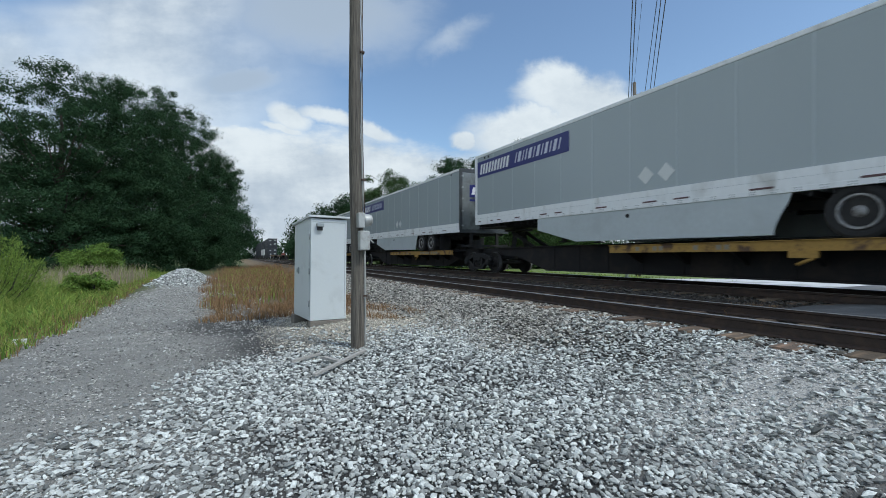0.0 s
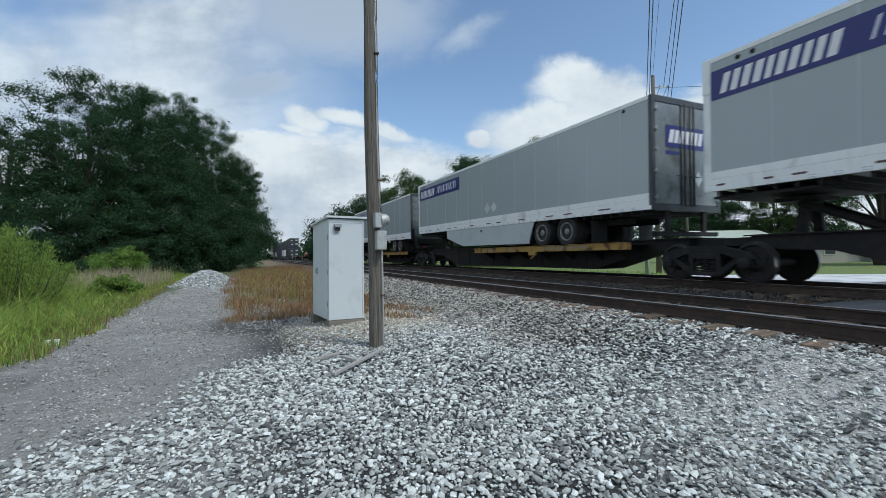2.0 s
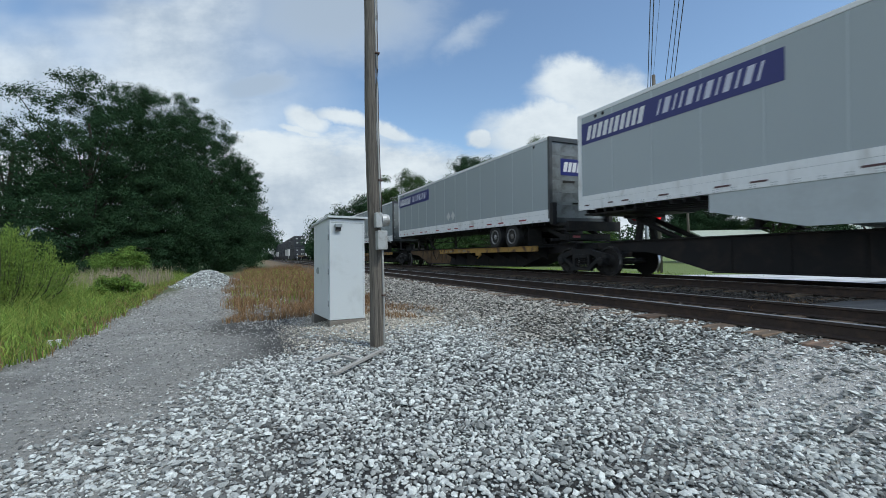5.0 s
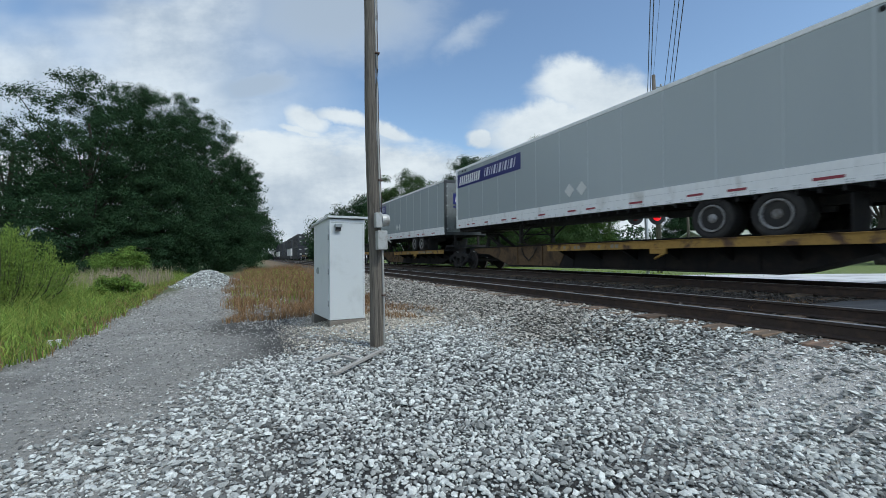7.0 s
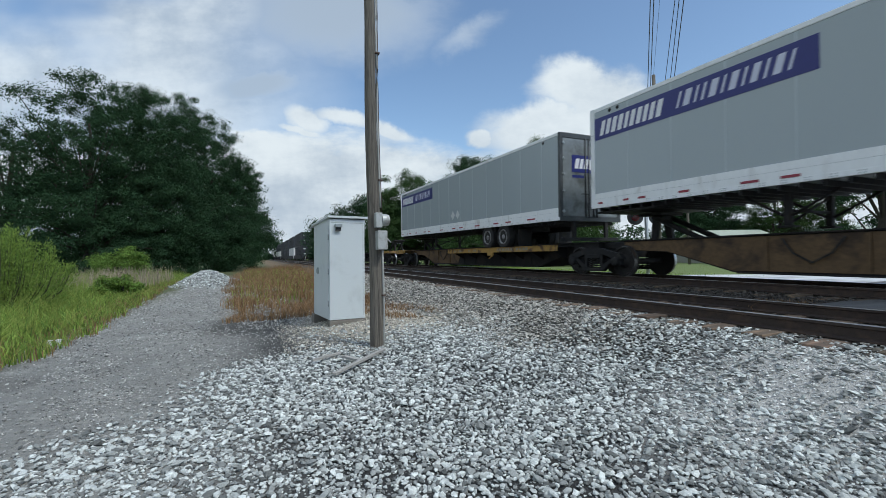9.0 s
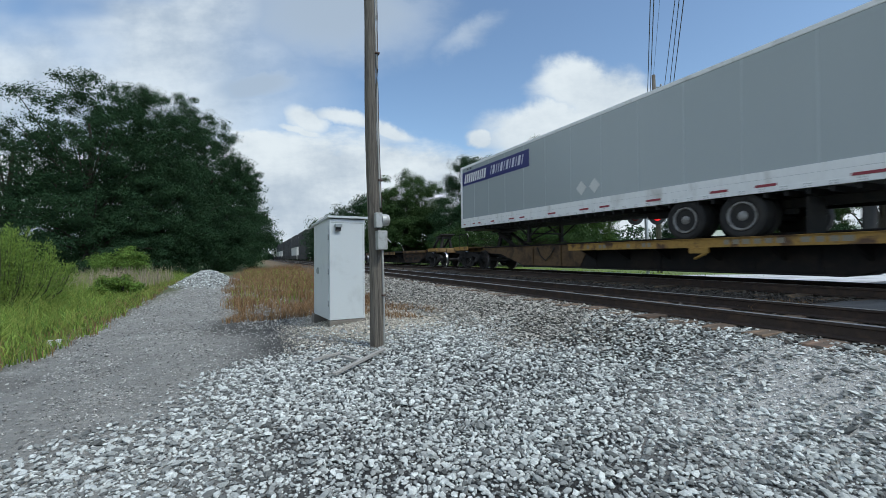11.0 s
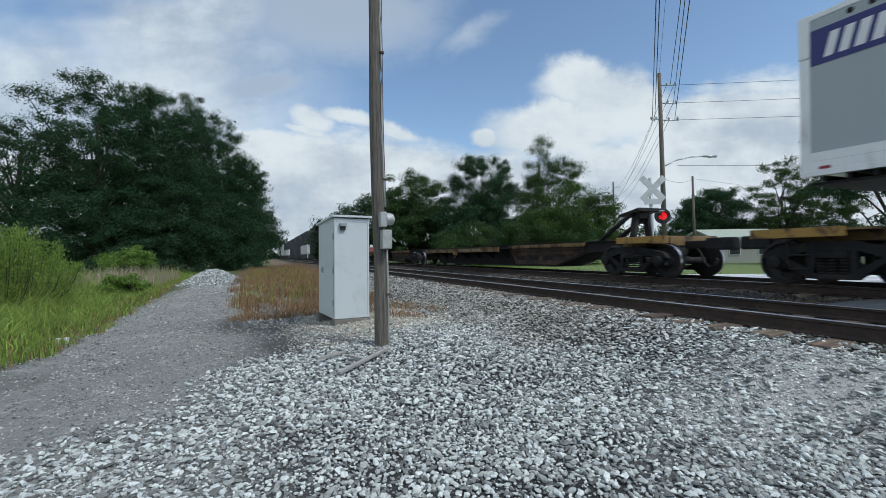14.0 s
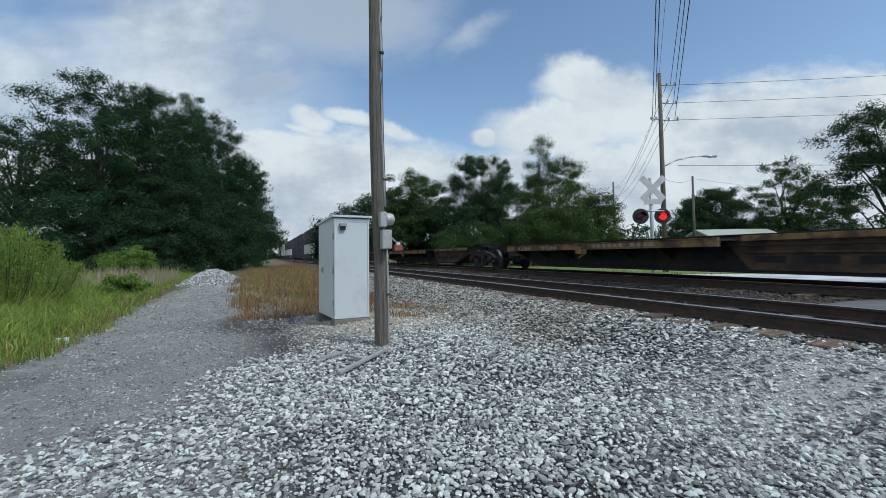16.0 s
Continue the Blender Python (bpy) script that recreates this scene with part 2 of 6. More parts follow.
M["leaf_shrub"] = material("pale fresh shrub leaves", (0.20, 0.29, 0.062), 0.8, island=0.4, grain=0.1, bump=0, trans=0.35)
M["grass"] = material("green verge grass", (0.26, 0.36, 0.075), 0.8, island=0.5, grain=0.1, bump=0, trans=0.3)
M["grass_deep"] = material("deep green grass", (0.14, 0.235, 0.05), 0.8, island=0.45, grain=0.1, bump=0, trans=0.25)
M["grass_pale"] = material("pale seeding grass", (0.31, 0.35, 0.09), 0.85, island=0.4, grain=0.1, bump=0, trans=0.3)
M["straw"] = material("dry straw weeds", (0.26, 0.165, 0.088), 0.9, island=0.45, grain=0.1, bump=0, trans=0.2)
M["plume"] = material("pinkish grass plumes", (0.36, 0.30, 0.22), 0.9, island=0.3, grain=0.1, bump=0, trans=0.3)
M["asphalt"] = material("worn asphalt", (0.13, 0.133, 0.137), 0.85, spots=(0.19, 0.19, 0.19), spot_scale=1.2, grain=0.25, grain_scale=80, bump=0.3)
M["pavement"] = material("pale concrete street", (0.60, 0.61, 0.61), 0.8, spots=(0.33, 0.33, 0.33), spot_scale=0.6, grain=0.1, grain_scale=30)
M["house"] = material("cream siding", (0.33, 0.33, 0.29), 0.8, grain=0.05)
M["roof_green"] = material("pale green metal roof", (0.45, 0.50, 0.42), 0.5, spots=(0.38, 0.42, 0.36), grain=0.06)
M["roof_red"] = material("faded red roof", (0.30, 0.09, 0.08), 0.7, grain=0.1)
M["glass"] = material("dark window glass", (0.03, 0.035, 0.04), 0.1, grain=0.0, bump=0)
M["litter"] = material("white litter", (0.75, 0.75, 0.74), 0.6, grain=0.05)
M["wire"] = material("weathered cable", (0.035, 0.035, 0.038), 0.6, grain=0.05)


def ground_material():
    """Grey grit of the track yard, earth and grass beyond, mixed by the place; gap shade under stones is in the colour.
    """
    mat = bpy.data.materials.new("yard ground")
    mat.use_nodes = True
    N = Nodes(mat.node_tree)
    pos = N.n("ShaderNodeNewGeometry").outputs["Position"]
    sep = N.n("ShaderNodeSeparateXYZ", {0: pos})
    x, y = sep.outputs[0], sep.outputs[1]
    big, mid, fine, grit = N.noise(pos, 0.35, 4.0), N.noise(pos, 2.2, 6.0, 0.65), N.noise(pos, 14.0, 6.0, 0.7), N.noise(pos, 70.0, 3.0, 0.6)
    road = N.mix(fine, (0.14, 0.14, 0.13), (0.40, 0.395, 0.365))
    road = N.mix(N.smooth(mid, 0.52, 0.62), road, N.mix(fine, (0.24, 0.238, 0.22), (0.44, 0.435, 0.405)))
    road = N.mix(N.m("MULTIPLY", N.smooth(big, 0.50, 0.62), 0.5), road, (0.13, 0.126, 0.113))
    road = N.mix(N.smooth(grit, 0.60, 0.70), road, (0.44, 0.43, 0.40))
    road = N.mix(N.smooth(N.noise(pos, 5.0, 6.0, 0.7), 0.58, 0.68), road, (0.16, 0.158, 0.148))
    # gravel and bank: near-black base paints the shade in gaps between loose stones
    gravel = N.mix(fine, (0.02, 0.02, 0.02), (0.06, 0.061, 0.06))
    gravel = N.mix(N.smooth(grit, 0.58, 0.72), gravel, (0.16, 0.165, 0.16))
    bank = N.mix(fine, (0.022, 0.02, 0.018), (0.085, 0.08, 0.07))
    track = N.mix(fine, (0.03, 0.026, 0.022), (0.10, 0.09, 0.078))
    tan = N.mix(fine, (0.25, 0.225, 0.18), (0.48, 0.45, 0.39))
    earth = N.mix(mid, (0.07, 0.08, 0.03), (0.12, 0.14, 0.05))
    edge = N.m("ADD", x, N.m("MULTIPLY", N.m("SUBTRACT", mid, 0.5), 1.2))
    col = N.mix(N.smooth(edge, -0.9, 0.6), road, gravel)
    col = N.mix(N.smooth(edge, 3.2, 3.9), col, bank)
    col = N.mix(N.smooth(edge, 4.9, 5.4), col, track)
    dx, dy = N.m("DIVIDE", N.m("SUBTRACT", x, 2.4), 1.9), N.m("DIVIDE", N.m("SUBTRACT", y, 9.2), 2.6)
    near_cab = N.smooth(N.m("ADD", N.m("ADD", N.m("MULTIPLY", dx, dx), N.m("MULTIPLY", dy, dy)), N.m("MULTIPLY", mid, 0.8)), 1.7, 0.6)
    col = N.mix(near_cab, col, tan)
    fx, fy = N.m("DIVIDE", N.m("SUBTRACT", x, 4.5), 2.0), N.m("DIVIDE", N.m("SUBTRACT", y, 2.05), 1.1)
    pale = N.smooth(N.m("ADD", N.m("ADD", N.m("MULTIPLY", fx, fx), N.m("MULTIPLY", fy, fy)), N.m("MULTIPLY", mid, 0.8)), 1.8, 0.5)
    col = N.mix(N.m("MULTIPLY", pale, 0.8), col, N.mix(fine, (0.42, 0.415, 0.40), (0.80, 0.79, 0.76)))
    # dark trodden dirt at the edge of the weeds
    px, py = N.m("DIVIDE", N.m("ADD", x, 0.35), 0.9), N.m("DIVIDE", N.m("SUBTRACT", y, 11.0), 1.7)
    dirt = N.smooth(N.m("ADD", N.m("ADD", N.m("MULTIPLY", px, px), N.m("MULTIPLY", py, py)), N.m("MULTIPLY", fine, 1.4)), 1.9, 0.9)
    col = N.mix(N.m("MULTIPLY", dirt, 0.75), col, (0.055, 0.052, 0.046))
    weedy = N.m("MULTIPLY", N.smooth(y, 11.5, 15.0), N.m("MULTIPLY", N.smooth(edge, -1.2, -0.5), N.smooth(edge, 5.0, 4.2)))
    col = N.mix(N.m("MULTIPLY", weedy, 0.85), col, N.mix(fine, (0.11, 0.08, 0.045), (0.24, 0.17, 0.09)))
    col = N.mix(N.smooth(edge, -3.0, -4.0), col, earth)
    col = N.mix(N.smooth(edge, 12.2, 13.2), col, N.mix(mid, (0.12, 0.17, 0.045), (0.19, 0.24, 0.08)))
    col = N.mix(N.m("MULTIPLY", N.smooth(y, 34.0, 46.0), N.smooth(edge, 2.6, 1.2)), col, earth)
    b = N.n("ShaderNodeBsdfPrincipled", {"Base Color": col, "Roughness": 0.9})
    h = N.m("ADD", N.m("MULTIPLY", fine, 0.7), N.m("ADD", N.m("MULTIPLY", grit, 0.35), N.m("MULTIPLY", mid, 1.2)))
    N.t.links.new(N.n("ShaderNodeBump", {"Height": h, "Strength": 1.0, "Distance": 0.06}).outputs[0], b.inputs["Normal"])
    N.n("ShaderNodeOutputMaterial", {"Surface": b.outputs[0]})
    return mat


# ---- mesh helpers ----
def box(bm, x0, x1, y0, y1, z0, z1, bevel=0.0, slot=0):
    vs = [bm.verts.new((x, y, z)) for x in (x0, x1) for y in (y0, y1) for z in (z0, z1)]
    fs = [bm.faces.new([vs[i] for i in f]) for f in ((0, 1, 3, 2), (4, 6, 7, 5), (0, 4, 5, 1), (2, 3, 7, 6), (0, 2, 6, 4), (1, 5, 7, 3))]
    for f in fs:
        f.material_index = slot
    if bevel:
        bmesh.ops.bevel(bm, geom=list({e for f in fs for e in f.edges}), offset=bevel, segments=2, affect="EDGES", profile=0.6)
    return vs


def prism(bm, pts, axis, a, b, slot=0):
    """A polygon pts in the plane across the axis, pushed from a to b."""
    def put(p, q):
        return {"x": (q, p[0], p[1]), "y": (p[0], q, p[1]), "z": (p[0], p[1], q)}[axis]
    lo, hi = [bm.verts.new(put(p, a)) for p in pts], [bm.verts.new(put(p, b)) for p in pts]
    k = len(pts)
    fs = [bm.faces.new(lo[::-1]), bm.faces.new(hi)] + [bm.faces.new((lo[i], lo[(i + 1) % k], hi[(i + 1) % k], hi[i])) for i in range(k)]
    for f in fs:
        f.material_index = slot
    return fs


def tube(bm, p, q, r0, r1=None, seg=10, slot=0, cap=True):
    p, q = Vector(p), Vector(q)
    r1 = r0 if r1 is None else r1
    m = (q - p).to_track_quat("Z", "Y").to_matrix()
    rings = []
    for c, r in ((p, r0), (q, r1)):
        rings.append([bm.verts.new(c + m @ Vector((r * math.cos(2 * math.pi * i / seg), r * math.sin(2 * math.pi * i / seg), 0))) for i in range(seg)])
    for i in range(seg):
        f = bm.faces.new((rings[0][i], rings[0][(i + 1) % seg], rings[1][(i + 1) % seg], rings[1][i]))
        f.smooth, f.material_index = True, slot
    if cap:
        for ring in (rings[0][::-1], rings[1]):
            bm.faces.new(ring).material_index = slot
    return rings


def pipe(bm, pts, r, seg=8):
    """One continuous round pipe through the points."""
    pts = [Vector(p) for p in pts]
    rings = []
    for i, p in enumerate(pts):
        d = pts[min(i + 1, len(pts) - 1)] - pts[max(i - 1, 0)]
        m = d.to_track_quat("Z", "Y").to_matrix()
        rings.append([bm.verts.new(p + m @ Vector((r * math.cos(2 * math.pi * k / seg), r * math.sin(2 * math.pi * k / seg), 0))) for k in range(seg)])
    for a, b in zip(rings, rings[1:]):
        for k in range(seg):
            bm.faces.new((a[k], a[(k + 1) % seg], b[(k + 1) % seg], b[k])).smooth = True
    bm.faces.new(rings[0][::-1])
    bm.faces.new(rings[-1])


def lathe(bm, profile, cx, cy, cz, axis="x", seg=24, slot=0, cap=True):
    """profile: pairs of (offset along the axis, radius), turned round the axis."""
    rings = []
    for o, r in profile:
        ring = []
        for i in range(seg):
            a = 2 * math.pi * i / seg
            c, s = r * math.cos(a), r * math.sin(a)
            ring.append(bm.verts.new({"x": (cx + o, cy + c, cz + s), "y": (cx + c, cy + o, cz + s), "z": (cx + c, cy + s, cz + o)}[axis]))
        rings.append(ring)
    for r0, r1 in zip(rings, rings[1:]):
        for i in range(seg):
            f = bm.faces.new((r0[i], r0[(i + 1) % seg], r1[(i + 1) % seg], r1[i]))
            f.material_index = slot
    if cap:
        bm.faces.new(rings[0][::-1]).material_index = slot
        bm.faces.new(rings[-1]).material_index = slot


def part(name, bm, mat, parent, label="", kind=""):
    """Links a bmesh as one mesh object under a thing or a part."""
    me = bpy.data.meshes.new(name)
    bmesh.ops.recalc_face_normals(bm, faces=bm.faces)
    bm.to_mesh(me)
    bm.free()
    for m in (mat if isinstance(mat, (list, tuple)) else [mat]):
        me.materials.append(m)
    ob = new(name, me)
    ob.parent = parent
    if label or kind:
        tagged(ob, label, kind=kind)
    return ob


def piece(name, fill, mat, parent, label=""):
    bm = bmesh.new()
    fill(bm)
    return part(name, bm, mat, parent, label)


def repeat(name, fill, mat, parent, places, label=""):
    """Alike pieces on one mesh, one object a place."""
    first = piece(name, fill, mat, parent, label)
    first.location = places[0]
    for p in places[1:]:
        o = new(name, first.data)
        o.parent, o.location = parent, p
        if label:
            tagged(o, label)


def raw(name, verts, faces, mat, parent=None):
    """A mesh from big arrays of same-sized faces."""
    me = bpy.data.meshes.new(name)
    k = faces.shape[1]
    me.vertices.add(len(verts))
    me.vertices.foreach_set("co", verts.astype(np.float32).ravel())
    me.loops.add(faces.size)
    me.loops.foreach_set("vertex_index", faces.astype(np.int32).ravel())
    me.polygons.add(len(faces))
    me.polygons.foreach_set("loop_start", np.arange(0, faces.size, k, dtype=np.int32))
    me.polygons.foreach_set("use_smooth", np.zeros(len(faces), bool))
    me.update(calc_edges=True)
    me.materials.append(mat)
    ob = new(name, me)
    ob.parent = parent
    return ob


def thing(name, at=(0, 0, 0), label="", category="", group="", kind=""):
    ob = new(name)
    ob.empty_display_size = 0.3
    ob.location = at
    return tagged(ob, label, category, group, kind)


# ---- ground ----
def smoothstep(x, a, b):
    t = np.clip((x - a) / (b - a), 0, 1)
    return t * t * (3 - 2 * t)


def lumps(x, y):
    return (np.sin(x * 2.1 + 1.3) * np.cos(y * 1.7 + 0.4) + 0.6 * np.sin(x * 4.7 + y * 3.1) + 0.4 * np.cos(x * 1.1 - y * 6.3)) / 2


def ground_z(x, y):
    z = 0.17 * smoothstep(x, 0.6, 3.2)
    z = z + 0.40 * smoothstep(x, 3.3, 5.0)
    z = z + 0.11 * smoothstep(x, 7.7, 9.0)
    z = z - 0.42 * smoothstep(x, 11.6, 13.4)
    z = z + 0.02 * lumps(x, y) * smoothstep(x, -4, 0.5) * (1 - smoothstep(x, 4.4, 5.0))
    # spoil heap beside the drive's far end
    z = z + 0.80 * np.exp(-(((x + 2.7) / 1.25) ** 2 + ((y - 29.5) / 3.0) ** 2))
    # banked grit round the cabinet
    z = z + 0.11 * np.exp(-(((x - 1.9) / 1.1) ** 2 + ((y - 8.9) / 1.3) ** 2))
    return z


def make_ground():
    xs = np.unique(np.concatenate([np.array([-2500, -900, -300, -120, -60, -30, -18]), np.arange(-12, 15.01, 0.2), np.array([17, 20, 26, 40, 80, 200, 600, 2500])]))
    ys = np.unique(np.concatenate([np.array([-2500, -600, -150, -50, -20, -10, -5]), np.arange(-2, 16.01, 0.2), np.arange(17, 60, 1.0), np.array([65, 75, 90, 120, 180, 300, 600, 1200, 2500])]))
    X, Y = np.meshgrid(xs, ys, indexing="ij")
    Z = ground_z(X, Y)
    v = np.stack([X, Y, Z], -1).reshape(-1, 3)
    a = np.arange(len(xs) * len(ys)).reshape(len(xs), len(ys))
    f = np.stack([a[:-1, :-1], a[1:, :-1], a[1:, 1:], a[:-1, 1:]], -1).reshape(-1, 4)
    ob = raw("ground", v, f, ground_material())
    ob.data.polygons.foreach_set("use_smooth", np.ones(len(f), bool))
    tagged(ob, "grey gritty yard ground rising to the ballast bank", "ground", kind="structure")


make_ground()


def tracks():
    prof = [(-0.075, -0.17), (0.075, -0.17), (0.075, -0.155), (0.012, -0.135), (0.012, -0.045), (0.036, -0.035), (0.036, -0.004), (0.028, 0.0), (-0.028, 0.0), (-0.036, -0.004), (-0.036, -0.035), (-0.012, -0.045), (-0.012, -0.135), (-0.075, -0.155)]
    out = []
    for label, cx, cz in (("side track with rusty rails on weathered ties", SIDE_X, SIDE_Z), ("main track that carries the freight train", MAIN_X, MAIN_Z)):
        tr = thing("railway_track", (cx, 0, cz), label, "railway track", "tracks", "structure")
        for sx in (-0.755, 0.755):
            def rail(bm, sx=sx):
                fs = prism(bm, [(sx + a, b) for a, b in prof], "y", -40, 420)
                for f in fs:
                    if f.calc_center_median().z > -0.006:
                        f.material_index = 1
            piece("rail", rail, [M["rail"], M["railhead"]], tr)
        out.append(tr)
    return out


TRACKS = tracks()


def ties():
    """Near ties one by one, the far ones joined."""
    bm = bmesh.new()
    box(bm, -1.3, 1.3, -0.115, 0.115, -0.36, -0.172, 0.012)
    me = bpy.data.meshes.new("tie")
    bm.to_mesh(me)
    bm.free()
    me.materials.append(M["tie"])
    for tr, n in zip(TRACKS, (110, 70)):
        far = bmesh.new()
        for i in range(420):
            y = -3 + 0.54 * i + 0.05 * math.sin(i * 5.3)
            dx, rz = 0.05 * math.sin(i * 2.9), 0.012 * math.sin(i * 7.7)
            if i < n:
                o = new("tie", me)
                o.parent = tr
                o.location, o.rotation_euler = (dx, y, 0.012 * math.sin(i * 3.7)), (0, 0.004 * math.sin(i * 4.1), rz)
            else:
                box(far, -1.3 + dx, 1.3 + dx, y - 0.115, y + 0.115, -0.36, -0.172)
        part("tie_row", far, M["tie"], tr, kind="stuff")


# ---- the train ----
MOVING = []      # (thing, place along the train, z, pitch in degrees)
WHEELSETS = []   # (wheelset, y in its unit)
WHEEL_R = 0.42
FLOOR_Z = MAIN_Z + 1.945


def trailer(s, rear_axle, skirt, red, label, roll_up=False):
    """A 53 ft box trailer; y = 0 at its nose, z = 0 at its floor's underside."""
    t = thing("box_trailer", (MAIN_X, s, FLOOR_Z), label, "trailer", "trailers on the train")
    L, H, W = 16.15, 2.84, 1.27
    tape = M["red_tape"] if red else M["dark_tape"]

    def body(bm):
        box(bm, -W, W, -L + 0.06, -0.03, 0.06, H - 0.06, 0.02)
    piece("body", body, M["tr_grey"], t)
    piece("roof_rail", lambda bm: (box(bm, -W - 0.012, -W + 0.04, -L, 0, H - 0.10, H, 0.012), box(bm, W - 0.04, W + 0.012, -L, 0, H - 0.10, H, 0.012), box(bm, -W + 0.04, W - 0.04, -L, -0.02, H - 0.05, H - 0.012)), M["tr_white"], t, "white roof rail")

    for sg in (-1, 1):
        a, b = sorted((sg * W, sg * (W + 0.018)))
        c, d = sorted((sg * W, sg * (W + 0.012)))
        e, g = sorted((sg * (W - 0.03), sg * (W + 0.026)))
        piece("kick_panel", lambda bm: box(bm, a, b, -L, -0.05, 0.10, 0.255, 0.004), M["tr_white"], t, "white kick panel with scuffs")
        piece("upper_kick_panel", lambda bm: box(bm, c, d, -L, -0.05, 0.26, 0.41, 0.004), M["tr_white"], t, "white upper kick panel")
        piece("bottom_rail", lambda bm: box(bm, e, g, -L, -0.02, 0.0, 0.10, 0.008), M["tr_white"], t, "white riveted bottom rail")
    piece("corner_post", lambda bm: (box(bm, -W - 0.02, -W + 0.06, -0.14, 0.015, 0.0, H - 0.75, 0.02), box(bm, -W - 0.028, -W + 0.06, -0.145, 0.03, H - 0.748, H + 0.01, 0.025)), M["tr_white"], t, "white nose corner post")
    piece("corner_post", lambda bm: box(bm, W - 0.06, W + 0.02, -0.14, 0.015, 0.0, H - 0.02, 0.02), M["tr_white"], t, "white nose corner post")

    for sg in (-1, 1):
        repeat("panel_seam", lambda bm: box(bm, -0.003, 0.003, -0.016, 0.016, 0.42, H - 0.11), M["tr_seam"], t, [(sg * (W + 0.0015), -0.05 - k * 1.262, 0) for k in range(1, 13)])

    def rivets(bm):
        for k in range(76):
            y = -1.9 - (k // 2) * 0.37 - (k % 2) * 0.07
            box(bm, -W - 0.030, -W - 0.0255, y - 0.013, y + 0.013, 0.02, 0.038)
            box(bm, -W - 0.030, -W - 0.0255, y - 0.013, y + 0.013, 0.062, 0.080)
    part_bm = bmesh.new()
    rivets(part_bm)
    part("rivet_row", part_bm, M["tr_rivet"], t, "dark paired rivets", "stuff")

    # tape marks on the lower rail
    for y, w in ((-0.35, 0.22), (-1.25, 0.22), (-1.75, 0.3), (-2.9, 0.35), (-4.3, 0.45), (-5.0, 0.42), (-6.7, 0.5), (-8.2, 0.5), (-9.0, 0.48), (-10.6, 0.55), (-12.2, 0.5), (-13.1, 0.5), (-14.6, 0.6)):
        piece("reflector_tape", lambda bm: box(bm, -W - 0.031, -W - 0.0182, y - w * 0.37, y + w * 0.37, 0.108, 0.108 + (0.05 if red else 0.036)), tape, t)

    # sign panel near the nose, lettering as plain slanted bars
    def panel(bm):
        box(bm, -W - 0.008, -W - 0.003, -5.45, -0.15, 1.93, 2.55, 0.0)
    sign = piece("sign_panel", panel, M["blue"], t, "deep blue sign panel with pale bars")

    def bars(y, widths, h0, h1, gap, lean, mat, label):
        for w in widths:
            piece("sign_bar", lambda bm: prism(bm, [(y, h0), (y - w, h0), (y - w - lean, h1), (y - lean, h1)], "x", -W - 0.0125, -W - 0.0085), mat, sign, label)
            y -= w + gap
    bars(-0.34, (0.13, 0.13, 0.14, 0.14, 0.11, 0.13, 0.13, 0.11, 0.12, 0.14), 2.03, 2.43, 0.075, 0.10, M["sign_white"], "bold white slanted bar")
    bars(-2.72, (0.05, 0.15, 0.05, 0.06, 0.15, 0.05, 0.14, 0.05, 0.13, 0.05, 0.14, 0.05), 2.08, 2.43, 0.112, 0.10, M["sign_pale"], "thin pale slanted bar")
    for y in (-8.08, -8.62):
        def plate(bm, y=y):
            prism(bm, [(y, 0.56), (y - 0.22, 0.78), (y, 1.0), (y + 0.22, 0.78)], "x", -W - 0.010, -W - 0.003)
        piece("placard", plate, M["diamond"], t, "pale diamond placard holder")
    for y in (-0.7, -0.98, -15.3):
        piece("vent_cap", lambda bm: lathe(bm, [(0, 0.05), (-0.015, 0.045), (-0.02, 0.02)], -W - 0.002, y, 2.66, "x", 12), M["under"], t)

    # rear end
    def frame_(bm):
        box(bm, -W - 0.02, -W + 0.10, -L - 0.03, -L + 0.08, -0.02, H, 0.015)
        box(bm, W - 0.10, W + 0.02, -L - 0.03, -L + 0.08, -0.02, H, 0.015)
        box(bm, -W + 0.10, W - 0.10, -L - 0.03, -L + 0.08, H - 0.16, H, 0.01)
        box(bm, -W + 0.10, W - 0.10, -L - 0.03, -L + 0.08, -0.02, 0.14, 0.01)
    piece("rear_frame", frame_, M["tr_frame"], t, "dark steel rear door frame")
    face = -L - 0.018
    if roll_up:
        d = piece("roll_up_door", lambda bm: box(bm, -W + 0.105, W - 0.105, -L + 0.02, -L + 0.04, 0.145, 2.66), M["tr_frame"], t, "dull grey panelled roll-up door")
        repeat("door_panel", lambda bm: box(bm, -W + 0.108, W - 0.108, -L + 0.015, -L + 0.0195, 0.147, 0.561), M["tr_door"], d, [(0, 0, 0.42 * k) for k in range(6)])
        face = -L + 0.014
        piece("handle", lambda bm: box(bm, -0.30, 0.42, face - 0.03, face, 0.62, 0.66, 0.006), M["under"], d, "dark pull bar")
        piece("marking_bar", lambda bm: box(bm, -0.72, -0.2, face - 0.004, face - 0.0005, 1.32, 1.40), M["under"], d, "dark marking bar")
        piece("marking_bar", lambda bm: box(bm, 0.05, 0.22, face - 0.004, face - 0.0005, 1.28, 1.36), M["tr_rivet"], d)
        for k, x in enumerate((0.55, 0.62)):
            piece("placard", lambda bm: prism(bm, [(x, 0.28 + k * 0.42), (x + 0.16, 0.5 + k * 0.36), (x, 0.74 + k * 0.38), (x - 0.14, 0.5 + k * 0.36)], "y", face - 0.006, face - 0.0005), M["diamond"], d, "worn pale placard")

